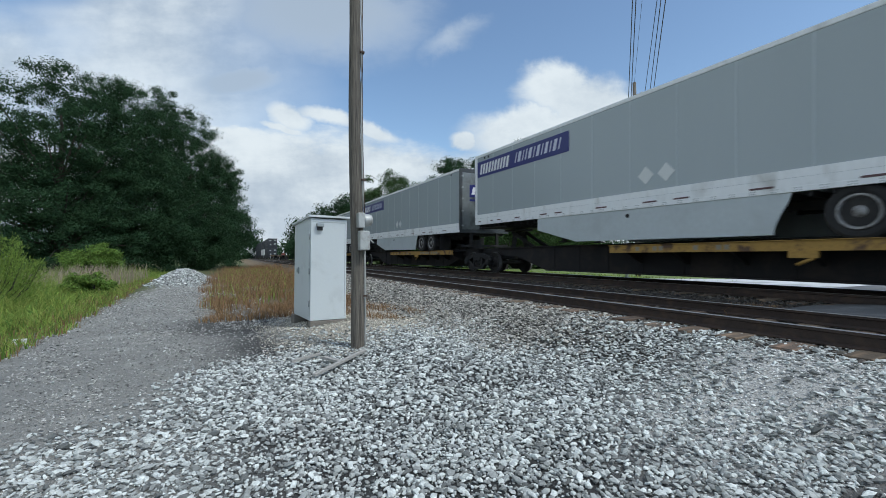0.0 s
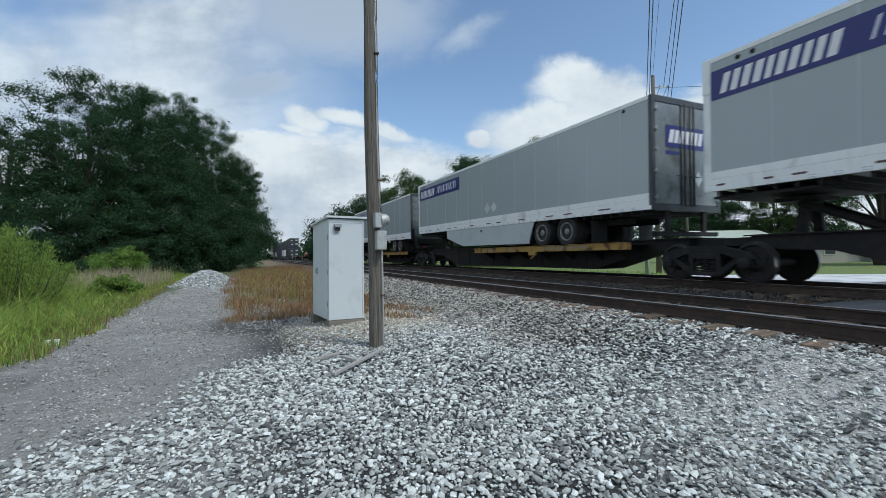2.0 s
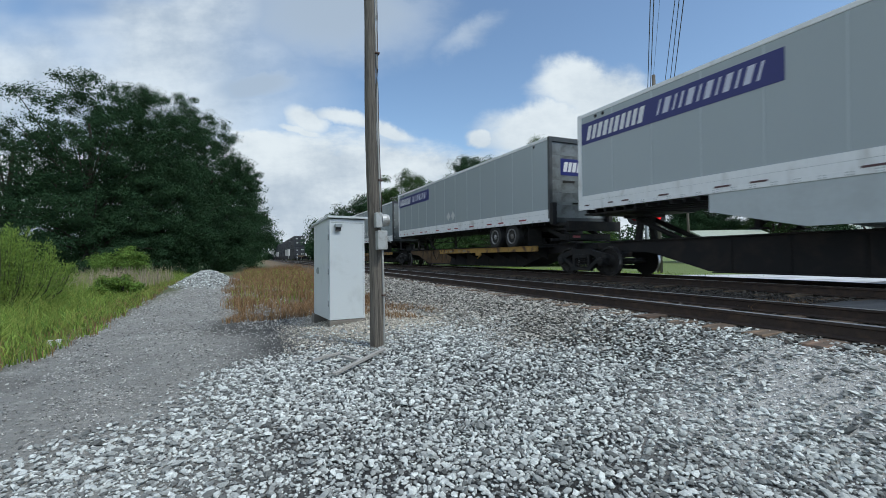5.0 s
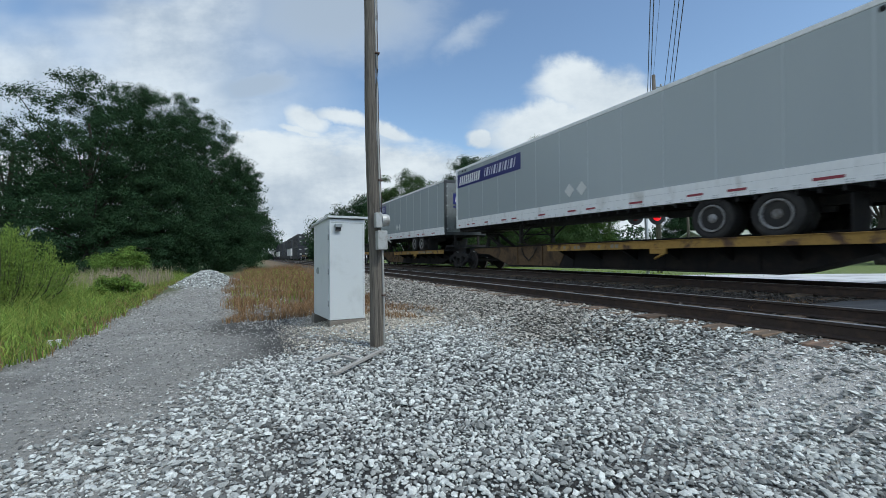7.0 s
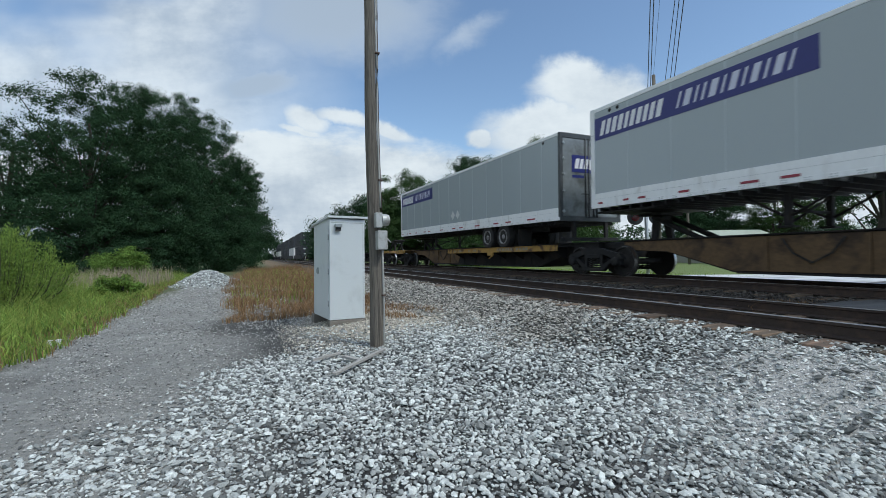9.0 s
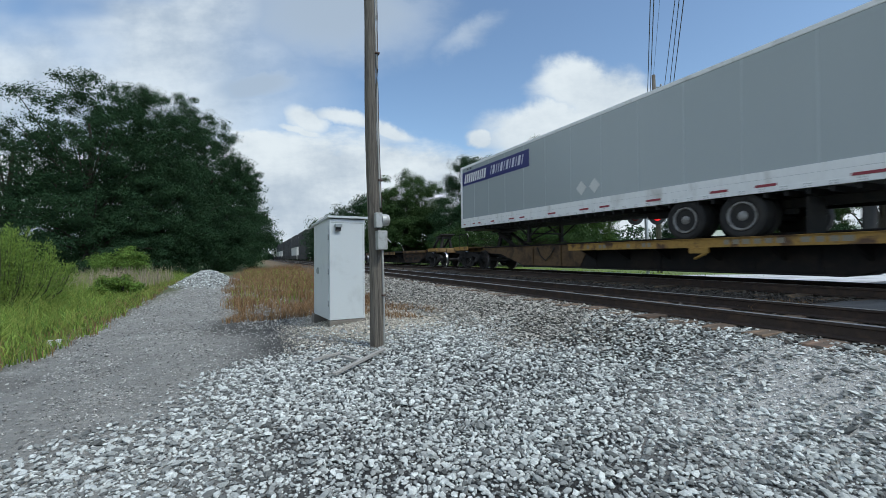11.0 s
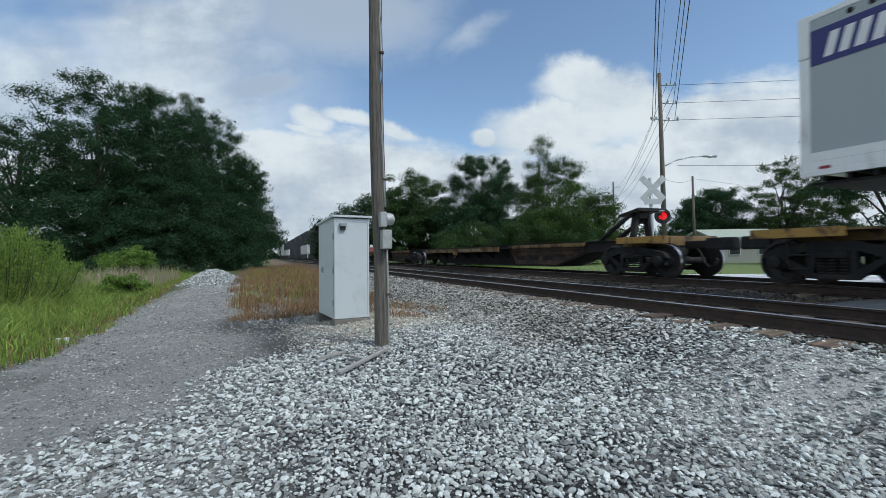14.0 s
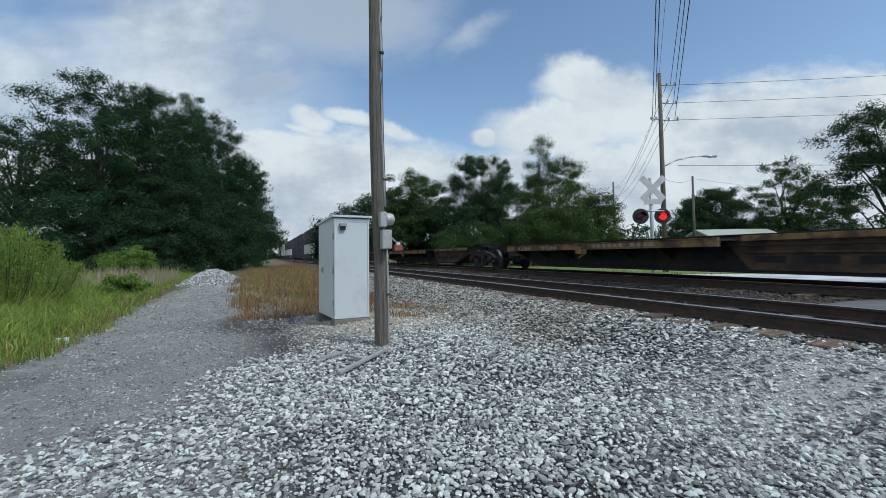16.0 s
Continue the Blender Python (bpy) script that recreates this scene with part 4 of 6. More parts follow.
def stack_car(s, low, high, label):
    """A well car with two containers, seen far along the line. y = 0 at the near end."""
    t = thing("well_car", (MAIN_X, s, MAIN_Z), label, "rail car", "stack cars")
    piece("well_side", lambda bm: (box(bm, -1.45, -1.36, 1.2, 18.8, 0.25, 1.15, 0.02), box(bm, 1.36, 1.45, 1.2, 18.8, 0.25, 1.15, 0.02), box(bm, -1.4, 1.4, 1.2, 18.8, 0.2, 0.26), box(bm, -0.6, 0.6, -1.2, 1.2, 0.8, 1.05), box(bm, -0.6, 0.6, 18.8, 21.2, 0.8, 1.05)), M["black_car"], t)
    for k, (z, mat) in enumerate(((0.28, low), (3.20, high))):
        def shell(bm):
            box(bm, -1.20, 1.20, 1.95, 17.95, z, z + 2.89, 0.02)
            for j in range(52):
                y = 2.2 + j * 0.3
                box(bm, -1.235, -1.20, y, y + 0.15, z + 0.15, z + 2.72)
            for x in (-1.22, 1.12):
                box(bm, x, x + 0.1, 1.9, 2.06, z, z + 2.89)
                box(bm, x, x + 0.1, 17.9, 18.0, z, z + 2.89)
            box(bm, -1.24, 1.24, 1.92, 17.97, z, z + 0.12)
            box(bm, -1.24, 1.24, 1.92, 17.97, z + 2.77, z + 2.89)
            for x in (-0.75, -0.3, 0.3, 0.75):
                tube(bm, (x, 1.90, z + 0.1), (x, 1.90, z + 2.8), 0.025, seg=6)
        c = piece("container", shell, mat, t)
        for x, zz, w, h in ((-0.9, 2.1, 0.5, 0.25), (0.35, 2.2, 0.6, 0.3), (-0.8, 1.0, 0.45, 0.3), (0.35, 1.1, 0.6, 0.35)):
            piece("marking_bar", lambda bm: box(bm, x, x + w, 1.935, 1.946, z + zz, z + zz + h), M["box_pale"], c)
    bogie(t, 0.1, False)
    bogie(t, 19.9, False)
    MOVING.append((t, s, MAIN_Z, 0.0))


GREY = "grey box trailer with blue sign panel"
trailer(TRAILERS[0], -12.59, 1.8, False, GREY + " and side skirts")
trailer(TRAILERS[1], -12.33, 1.3, False, GREY + " and side skirts")
trailer(TRAILERS[2], -13.15, 0.0, True, "grey box trailer with blue sign panel and folded lift gate", True)
trailer(TRAILERS[3], -12.0, 0.0, True, GREY + " and red tape marks")
UNIT = "articulated spine car unit under a trailer, grimy with yellow wheel decks"
for k in range(4):
    s0 = (15.3, 32.8, 50.35, 67.4)[k]
    platform(s0, 17.5, k > 1, 0.0, None, [(-1.5, -1, True)], (-7.2, -15.7), UNIT, (k == 3, False), k in (1, 3))
EMPTY = "empty articulated spine car unit, rusty brown with yellowed edges"
for k in range(3):
    # built with its near truck at -17.5
    platform((89.25, 106.75, 124.25)[k], 17.5, False, 0.0, -17.5 if k == 0 else None, [(-16.9, 1, False)] if k == 0 else [(-1.4, -1, None)] if k == 1 else [], (-2.6, -11.0), EMPTY, (k == 2, k == 0), k == 0, True)
pale, dark, white = M["box_pale"], M["box_dark"], M["box_white"]
for k, (lo, hi) in enumerate(((dark, dark), (white, dark), (dark, dark), (dark, dark), (white, dark), (pale, dark), (pale, pale), (white, pale), (pale, pale), (pale, white))):
    stack_car(133.6 + k * 20.9, lo, hi, "well car with two stacked containers far down the line")


# ---- yard: pole, cabinet ----
POLE_X, POLE_Y = 1.815, 6.83


def service_pole():
    t = thing("wooden_pole", (POLE_X, POLE_Y, 0.05), "weathered grey wooden pole with meter boxes on gravel", "utility pole")
    bm = bmesh.new()
    rings, seg = [], 18
    for k in range(15):
        z = -0.25 + k * 0.62
        r = 0.112 - 0.0028 * k
        cx, cy = -0.013 * z + 0.012 * math.sin(z * 1.3), 0.01 * math.sin(z * 0.9)
        rings.append([bm.verts.new((cx + r * (1 + 0.05 * math.sin(5 * a + k)) * math.cos(a), cy + r * math.sin(a), z)) for a in [2 * math.pi * i / seg for i in range(seg)]])
    for r0, r1 in zip(rings, rings[1:]):
        for i in range(seg):
            bm.faces.new((r0[i], r0[(i + 1) % seg], r1[(i + 1) % seg], r1[i])).smooth = True
    bm.faces.new(rings[-1])
    part("shaft", bm, M["pole_wood"], t)

    def along(z, dx, dy):
        return (dx - 0.013 * z + 0.012 * math.sin(z * 1.3), dy, z)
    piece("conduit", lambda bm: pipe(bm, [along(z, 0.105, -0.05) for z in np.linspace(-0.05, 1.62, 8)], 0.02), M["conduit"], t, "thin grey conduit below the switch box")
    piece("conduit", lambda bm: pipe(bm, [along(z, 0.10, -0.05) for z in np.linspace(2.3, 8.4, 22)], 0.017), M["conduit"], t, "thin grey conduit up the pole")
    piece("cable", lambda bm: pipe(bm, [along(z, 0.128, -0.02) for z in np.linspace(2.2, 8.4, 22)], 0.008, 6), M["rust"], t, "rusty ground cable")
    for z in (0.86, 2.75, 4.85):
        piece("strap", lambda bm: box(bm, 0.07 - 0.013 * z, 0.145 - 0.013 * z, -0.09, -0.02, z - 0.012, z + 0.012), M["rust"], t)
    mb = piece("meter_box", lambda bm: box(bm, -0.05, 0.055, -0.23, -0.06, 1.96, 2.20, 0.012), M["meter"], t, "galvanised electricity meter box")
    piece("meter_dial", lambda bm: lathe(bm, [(0, 0.10), (0.07, 0.10), (0.12, 0.085), (0.13, 0.05)], 0.055, -0.15, 2.085, "x", 24), M["meter"], mb, "round glass-fronted meter")
    piece("meter_face", lambda bm: lathe(bm, [(0, 0.055), (0.005, 0.05)], 0.186, -0.15, 2.085, "x", 20), M["litter"], mb)
    sb = piece("switch_box", lambda bm: box(bm, -0.03, 0.115, -0.26, -0.06, 1.60, 1.91, 0.012), M["meter"], t, "pale grey switch box")
    piece("lid", lambda bm: (box(bm, -0.035, 0.12, -0.275, -0.261, 1.61, 1.90, 0.004), tube(bm, (0.12, -0.2, 1.80), (0.20, -0.2, 1.72), 0.012, seg=6)), M["meter"], sb)
    return t


service_pole()


def cabinet():
    z0 = 0.20
    t = thing("signal_cabinet", (1.655, 9.48, z0), "tall pale grey steel trackside equipment cabinet on a low pad", "cabinet")
    t.rotation_euler = (0, radians(0.5), radians(6.0))
    w, d = 0.37, 0.68
    piece("body", lambda bm: box(bm, -w, w, -d, d, 0.06, 2.12, 0.012), M["cab"], t)
    piece("roof", lambda bm: prism(bm, [(-d - 0.05, 2.145), (d + 0.05, 2.055), (d + 0.05, 2.09), (-d - 0.05, 2.185)], "x", -w - 0.05, w + 0.05), M["cab"], t, "overhanging pale roof cap")
    door = piece("door", lambda bm: box(bm, -w - 0.012, -w - 0.0005, -d + 0.06, d - 0.06, 0.12, 2.02, 0.006), M["cab"], t)
    piece("handle", lambda bm: box(bm, -w - 0.04, -w - 0.013, 0.18, 0.22, 0.98, 1.12, 0.006), M["cab_dark"], door, "dark door handle")
    piece("lock", lambda bm: box(bm, -w - 0.035, -w - 0.013, 0.27, 0.34, 1.0, 1.09, 0.006), M["cab_dark"], door, "dark padlock")
    for z in (0.4, 1.05, 1.75):
        piece("hinge", lambda bm: tube(bm, (-w - 0.014, -d + 0.055, z - 0.06), (-w - 0.014, -d + 0.055, z + 0.06), 0.012, seg=8), M["cab_dark"], door)
    hood = piece("vent_hood", lambda bm: box(bm, -0.27, -0.13, -d - 0.09, -d - 0.001, 1.95, 2.02, 0.008), M["cab_dark"], t, "small pale vent hood")
    piece("vent_grille", lambda bm: box(bm, -0.25, -0.15, -d - 0.06, -d - 0.001, 1.88, 1.948), M["black"], hood, "dark vent mouth")
    piece("front_seam", lambda bm: (box(bm, -w + 0.03, w - 0.04, -d - 0.006, -d - 0.0005, 2.045, 2.052), box(bm, w - 0.04, w - 0.034, -d - 0.006, -d - 0.0005, 0.12, 2.052)), M["cab_dark"], t)
    piece("base_sleeper", lambda bm: box(bm, -w + 0.0, w + 0.02, -d - 0.03, -d + 0.18, -0.16, 0.052, 0.015), M["concrete"], t, "stained timber base")
    piece("base_sleeper", lambda bm: box(bm, -w - 0.05, w + 0.03, d - 0.2, d + 0.04, -0.18, 0.055, 0.015), M["concrete"], t, "stained timber base")


cabinet()


# ---- trees ----
def leaves(centres, radii, per, size, seed, flat=0.66):
    """Arrays of small leaves scattered round clump centres."""
    g = np.random.default_rng(seed)
    c = np.repeat(np.asarray(centres), per, axis=0)
    r = np.repeat(np.asarray(radii), per)[:, None]
    d = g.normal(size=c.shape)
    d /= np.linalg.norm(d, axis=1)[:, None]
    # each clump is a spray that reaches outwards from the crown's middle
    out = c - np.mean(c, axis=0)
    out /= np.linalg.norm(out, axis=1)[:, None] + 1e-6
    q = d * r * (g.random((len(c), 1)) ** 0.62) * np.array([1, 1, flat])
    p = c + q + out * np.sum(q * out, axis=1)[:, None] * 0.15
    face = d + np.array([0, 0, 0.5]) + 0.65 * g.normal(size=c.shape)
    a = np.cross(face, g.normal(size=c.shape))
    a /= np.linalg.norm(a, axis=1)[:, None]
    b = np.cross(face, a)
    b /= np.linalg.norm(b, axis=1)[:, None]
    s = size * (0.6 + 0.8 * g.random((len(c), 1)))
    v = np.stack([p - a * s * 0.5, p + a * s * 0.5, p + b * s * 0.5 + a * s * 0.15], 1).reshape(-1, 3)
    f = np.arange(len(v)).reshape(-1, 3)
    return v, f


def tree(x, y, height, crowns, clumps, per, size, mat, seed, label, trunk=0.3, clump_r=(0.9, 1.7), group="yard trees", hollow=0.45, name="tree"):
    """crowns: ellipsoids (dx, dy, z, rx, ry, rz) over the foot of the tree."""
    g = np.random.default_rng(seed)
    z0 = float(ground_z(np.array(x), np.array(y)))
    t = thing(name, (x, y, z0), label, "tree", group)
    vol = np.array([c[3] * c[4] * c[5] for c in crowns]) ** 0.7
    cs, rs = [], []
    for c, share in zip(crowns, vol / vol.sum()):
        for _ in range(max(4, int(clumps * share))):
            d = g.normal(size=3)
            d /= np.linalg.norm(d)
            q = hollow + (1 - hollow) * g.random() ** 0.6
            cs.append((c[0] + d[0] * c[3] * q, c[1] + d[1] * c[4] * q, c[2] + d[2] * c[5] * q))
            rs.append(clump_r[0] + (clump_r[1] - clump_r[0]) * g.random())
    v, f = leaves(cs, rs, per, size, seed + 1)
    bm = bmesh.new()
    top = height * 0.72
    knots = [(0.25 * math.sin(k * 1.7 + seed), 0.25 * math.cos(k * 2.1 + seed), top * k / 6) for k in range(7)]
    knots[0] = (0, 0, -0.3)
    for k in range(6):
        tube(bm, knots[k], knots[k + 1], trunk * (1 - k * 0.14), trunk * (1 - (k + 1) * 0.14), 10, cap=k == 0)
    part("trunk", bm, M["bark"], t)
    lb = bmesh.new()
    for i in range(0, len(cs), max(1, len(cs) // 40)):
        e = Vector(cs[i])
        k = min(5, max(1, int(6 * e.z * 0.55 / top)))
        a = Vector(knots[k])
        mid = a.lerp(e, 0.5) + Vector((0, 0, 0.4))
        tube(lb, a, mid, trunk * 0.26, trunk * 0.14, 6, cap=False)
        tube(lb, mid, e, trunk * 0.14, trunk * 0.03, 6, cap=False)
    part("limb", lb, M["bark"], t)
    ob = raw("crown", v, f, mat, t)
    return t


BIG = "large dark green broadleaf tree at the edge of the drive"
tree(-19.5, 49, 17, [(0, 0, 10.2, 6.5, 6.5, 3.8), (-5, 1, 8.5, 5, 5, 3.5), (4, -1, 7, 5, 5, 3), (-3, 0, 2.6, 8, 4, 2.8)], 330, 230, 0.152, M["leaf_dark"], 11, BIG, 0.45, (0.5, 1.2), hollow=0.3)
tree(-12.9, 45, 18.5, [(0, 0, 11.3, 5.8, 6, 6.0), (-1, 0, 6, 6.0, 6, 4.5), (4, 2, 7, 4.5, 5, 5), (0, -2, 2.6, 6.5, 4, 3.0)], 702, 291, 0.152, M["leaf_dark"], 12, BIG, 0.55, (0.5, 1.4), hollow=0.3)
tree(-9.0, 51, 19, [(0, 0, 13.4, 5.6, 6, 6.4), (1, 0, 6.5, 6, 6, 5), (0, -2, 2.6, 6, 4, 3.0)], 675, 279, 0.160, M["leaf_dark"], 13, BIG, 0.5, (0.5, 1.4), hollow=0.3)
tree(-4.5, 58, 18, [(-1, 0, 12.6, 4.4, 5, 6.4), (0, 0, 6, 5.2, 5, 5), (2.5, 0, 11, 2.5, 3, 3), (0, -2, 2.4, 5, 4, 2.8)], 513, 267, 0.168, M["leaf_dark"], 14, BIG, 0.45, (0.5, 1.4), hollow=0.3)
tree(-3.0, 69, 16, [(0, 0, 10, 4.2, 5, 6), (1.5, 0, 5, 4.4, 5, 4), (0, -2, 2.2, 4.4, 4, 2.6)], 378, 230, 0.184, M["leaf_dark"], 15, BIG, 0.4, (0.8, 1.5), hollow=0.3)
tree(-0.6, 78, 13, [(0, 0, 8.5, 2.6, 3, 4.5), (2.4, 0, 5.2, 2.0, 2.5, 1.5), (1.2, 0, 8.4, 1.8, 2, 1.6), (-2, 0, 4, 3, 3, 3.5), (-1.5, -1, 2, 3, 3, 2.2)], 202, 170, 0.200, M["leaf_dark"], 16, BIG, 0.35, (0.7, 1.3), hollow=0.3)
FAR = "green broadleaf tree beyond the main track"
tree(13.5, 77, 10, [(0, 0, 6, 5, 5, 4), (5, -6, 7, 5, 5, 5), (2, -3, 3, 8, 5, 3.4)], 260, 202, 0.288, M["leaf_dark"], 21, FAR, 0.3, group="trees beyond the line")
tree(18.6, 53, 13, [(0, 0, 8.2, 4.8, 5, 4.6), (-2, 0, 5, 5, 5, 4.5), (2.5, -1, 5, 4, 4, 4), (0, -1, 3, 7, 4, 3.4)], 380, 324, 0.192, M["leaf_mid"], 22, FAR, 0.35, (0.6, 1.5), group="trees beyond the line")
tree(23.4, 43, 13.5, [(0.3, 0, 9, 3.8, 4, 4.4), (-1, 0, 5, 4.6, 4, 4.6), (3, 0, 9, 1.8, 2, 2), (0, 0, 3, 6, 4, 3.4)], 400, 337, 0.160, M["leaf_dark"], 23, FAR, 0.35, (0.5, 1.3), group="trees beyond the line")
tree(31.5, 43, 16, [(0.4, 0, 12, 1.7, 2, 4.2), (3.2, -1, 11.2, 2.0, 2, 2.6), (0, 0, 6, 4, 4, 4.5), (0, 0, 3, 6, 4, 3.2)], 300, 310, 0.152, M["leaf_mid"], 24, FAR, 0.3, (0.7, 1.4), group="trees beyond the line")
tree(31.0, 36.5, 9, [(0, 0, 5.2, 4.2, 4, 4.0), (-3.2, 1, 3.6, 3.4, 3, 3.2), (2.2, -1, 4.2, 2.6, 3, 3.6), (0, -1, 2, 5, 3, 2.4)], 320, 324, 0.152, M["leaf_vine"], 25, "yellow-green vine-covered tree beyond the main track", 0.3, (0.6, 1.2), group="trees beyond the line")
tree(24.5, 35.5, 4.5, [(0, 0, 2.4, 3.4, 2.2, 2.2), (-5, 3, 2.3, 3.6, 2.2, 2.2), (5, -2, 2.2, 3, 2, 2)], 160, 297, 0.136, M["leaf_mid"], 26, "low green thicket beyond the main track", 0.12, (0.5, 1.0), group="trees beyond the line", name="bush")
tree(51.0, 34.5, 9, [(0, 0, 6.0, 3.8, 3.4, 3.4), (-2.4, 1, 4, 3.2, 3, 2.8)], 240, 297, 0.176, M["leaf_dark"], 27, FAR, 0.25, (0.6, 1.1), group="trees beyond the line")
tree(55.0, 29.0, 12, [(0, 0, 6.8, 3.8, 3.6, 5.0), (4, -2, 5.8, 4.0, 3.6, 4.0), (-1, 0, 3, 4.4, 3, 2.6)], 240, 256, 0.160, M["leaf_mid"], 28, "half-bare green tree beyond the crossing", 0.25, (0.5, 1.0), group="trees beyond the line")
tree(46.5, 17.0, 14, [(0, 0, 10.4, 4.4, 4.4, 2.6), (3, -3, 8, 4.5, 4.5, 4), (-1.5, 1.5, 6.8, 3, 3, 2), (4, -2, 4, 4, 4, 3.5)], 300, 310, 0.168, M["leaf_dark"], 29, FAR, 0.4, (0.6, 1.2), group="trees beyond the line")

tree(64, 21, 5, [(0, 0, 2.6, 5, 3, 2.4), (-6, 3.5, 2.2, 4, 3, 2.0), (6, -4, 2.6, 5, 3, 2.6), (9, -9, 4, 5, 4, 3.6)], 220, 256, 0.224, M["leaf_dark"], 30, "dark hedge of bushes beyond the street", 0.12, (0.6, 1.1), group="trees beyond the line", name="bush")


def far_woods():
    g = np.random.default_rng(5)
    cs, rs = [], []
    for k in range(420):
        a = radians(-30 + 130 * k / 420)
        d = 210 + 50 * g.random()
        cs.append((d * math.sin(a), d * math.cos(a), 1.5 + (7 + 6 * smoothstep(a, 0.62, 0.75)) * g.random() ** 1.2))
        rs.append(3.5 + 2.5 * g.random())
    v, f = leaves(cs, rs, 110, 1.5, 6)
    ob = raw("far_woods", v, f, M["leaf_dark"])
    tagged(ob, "low dark line of distant woods", "woods", kind="stuff")


far_woods()


# ---- grass and weeds ----
def blades(name, pts, heights, width, mat, seed, label, lean=0.35, category="grass"):
    g = np.random.default_rng(seed)
    n = len(pts)
    z = ground_z(pts[:, 0], pts[:, 1])
    base = np.column_stack([pts, z - 0.02])
    a = g.random(n) * 2 * math.pi
    side = np.column_stack([np.cos(a), np.sin(a), np.zeros(n)])
    bend = g.normal(size=(n, 2)) * lean
    h = heights[:, None]
    w = width * (0.6 + 0.8 * g.random((n, 1)))
    mid = base + np.column_stack([bend * 0.3, np.ones(n)]) * h * 0.55
    tip = base + np.column_stack([bend, np.ones(n) * 0.95]) * h
    v = np.stack([base - side * w, base + side * w, mid + side * w * 0.7, mid - side * w * 0.7, tip + side * w * 0.12, tip - side * w * 0.12], 1).reshape(-1, 3)
    i = np.arange(n)[:, None] * 6
    f = np.concatenate([i + np.array([[0, 1, 2, 3]]), i + np.array([[3, 2, 4, 5]])], 1).reshape(-1, 4)
    ob = raw(name, v, f, mat)
    tagged(ob, label, category, kind="stuff")


def scatter(n, x0, x1, y0, y1, seed, power=1.0):
    g = np.random.default_rng(seed)
    y = y0 + (y1 - y0) * g.random(n) ** power
    return np.column_stack([x0 + (x1 - x0) * g.random(n), y])


def drive_edge(y):
    """Where the grass ends at the drive."""
    return np.interp(y, [6, 8, 9.6, 11, 14, 18, 26, 34, 42], [-3.5, -3.35, -3.12, -3.1, -3.4, -3.65, -4.35, -4.1, -4.0]) + 0.10 * np.sin(y * 2.3) + 0.06 * np.sin(y * 5.9)


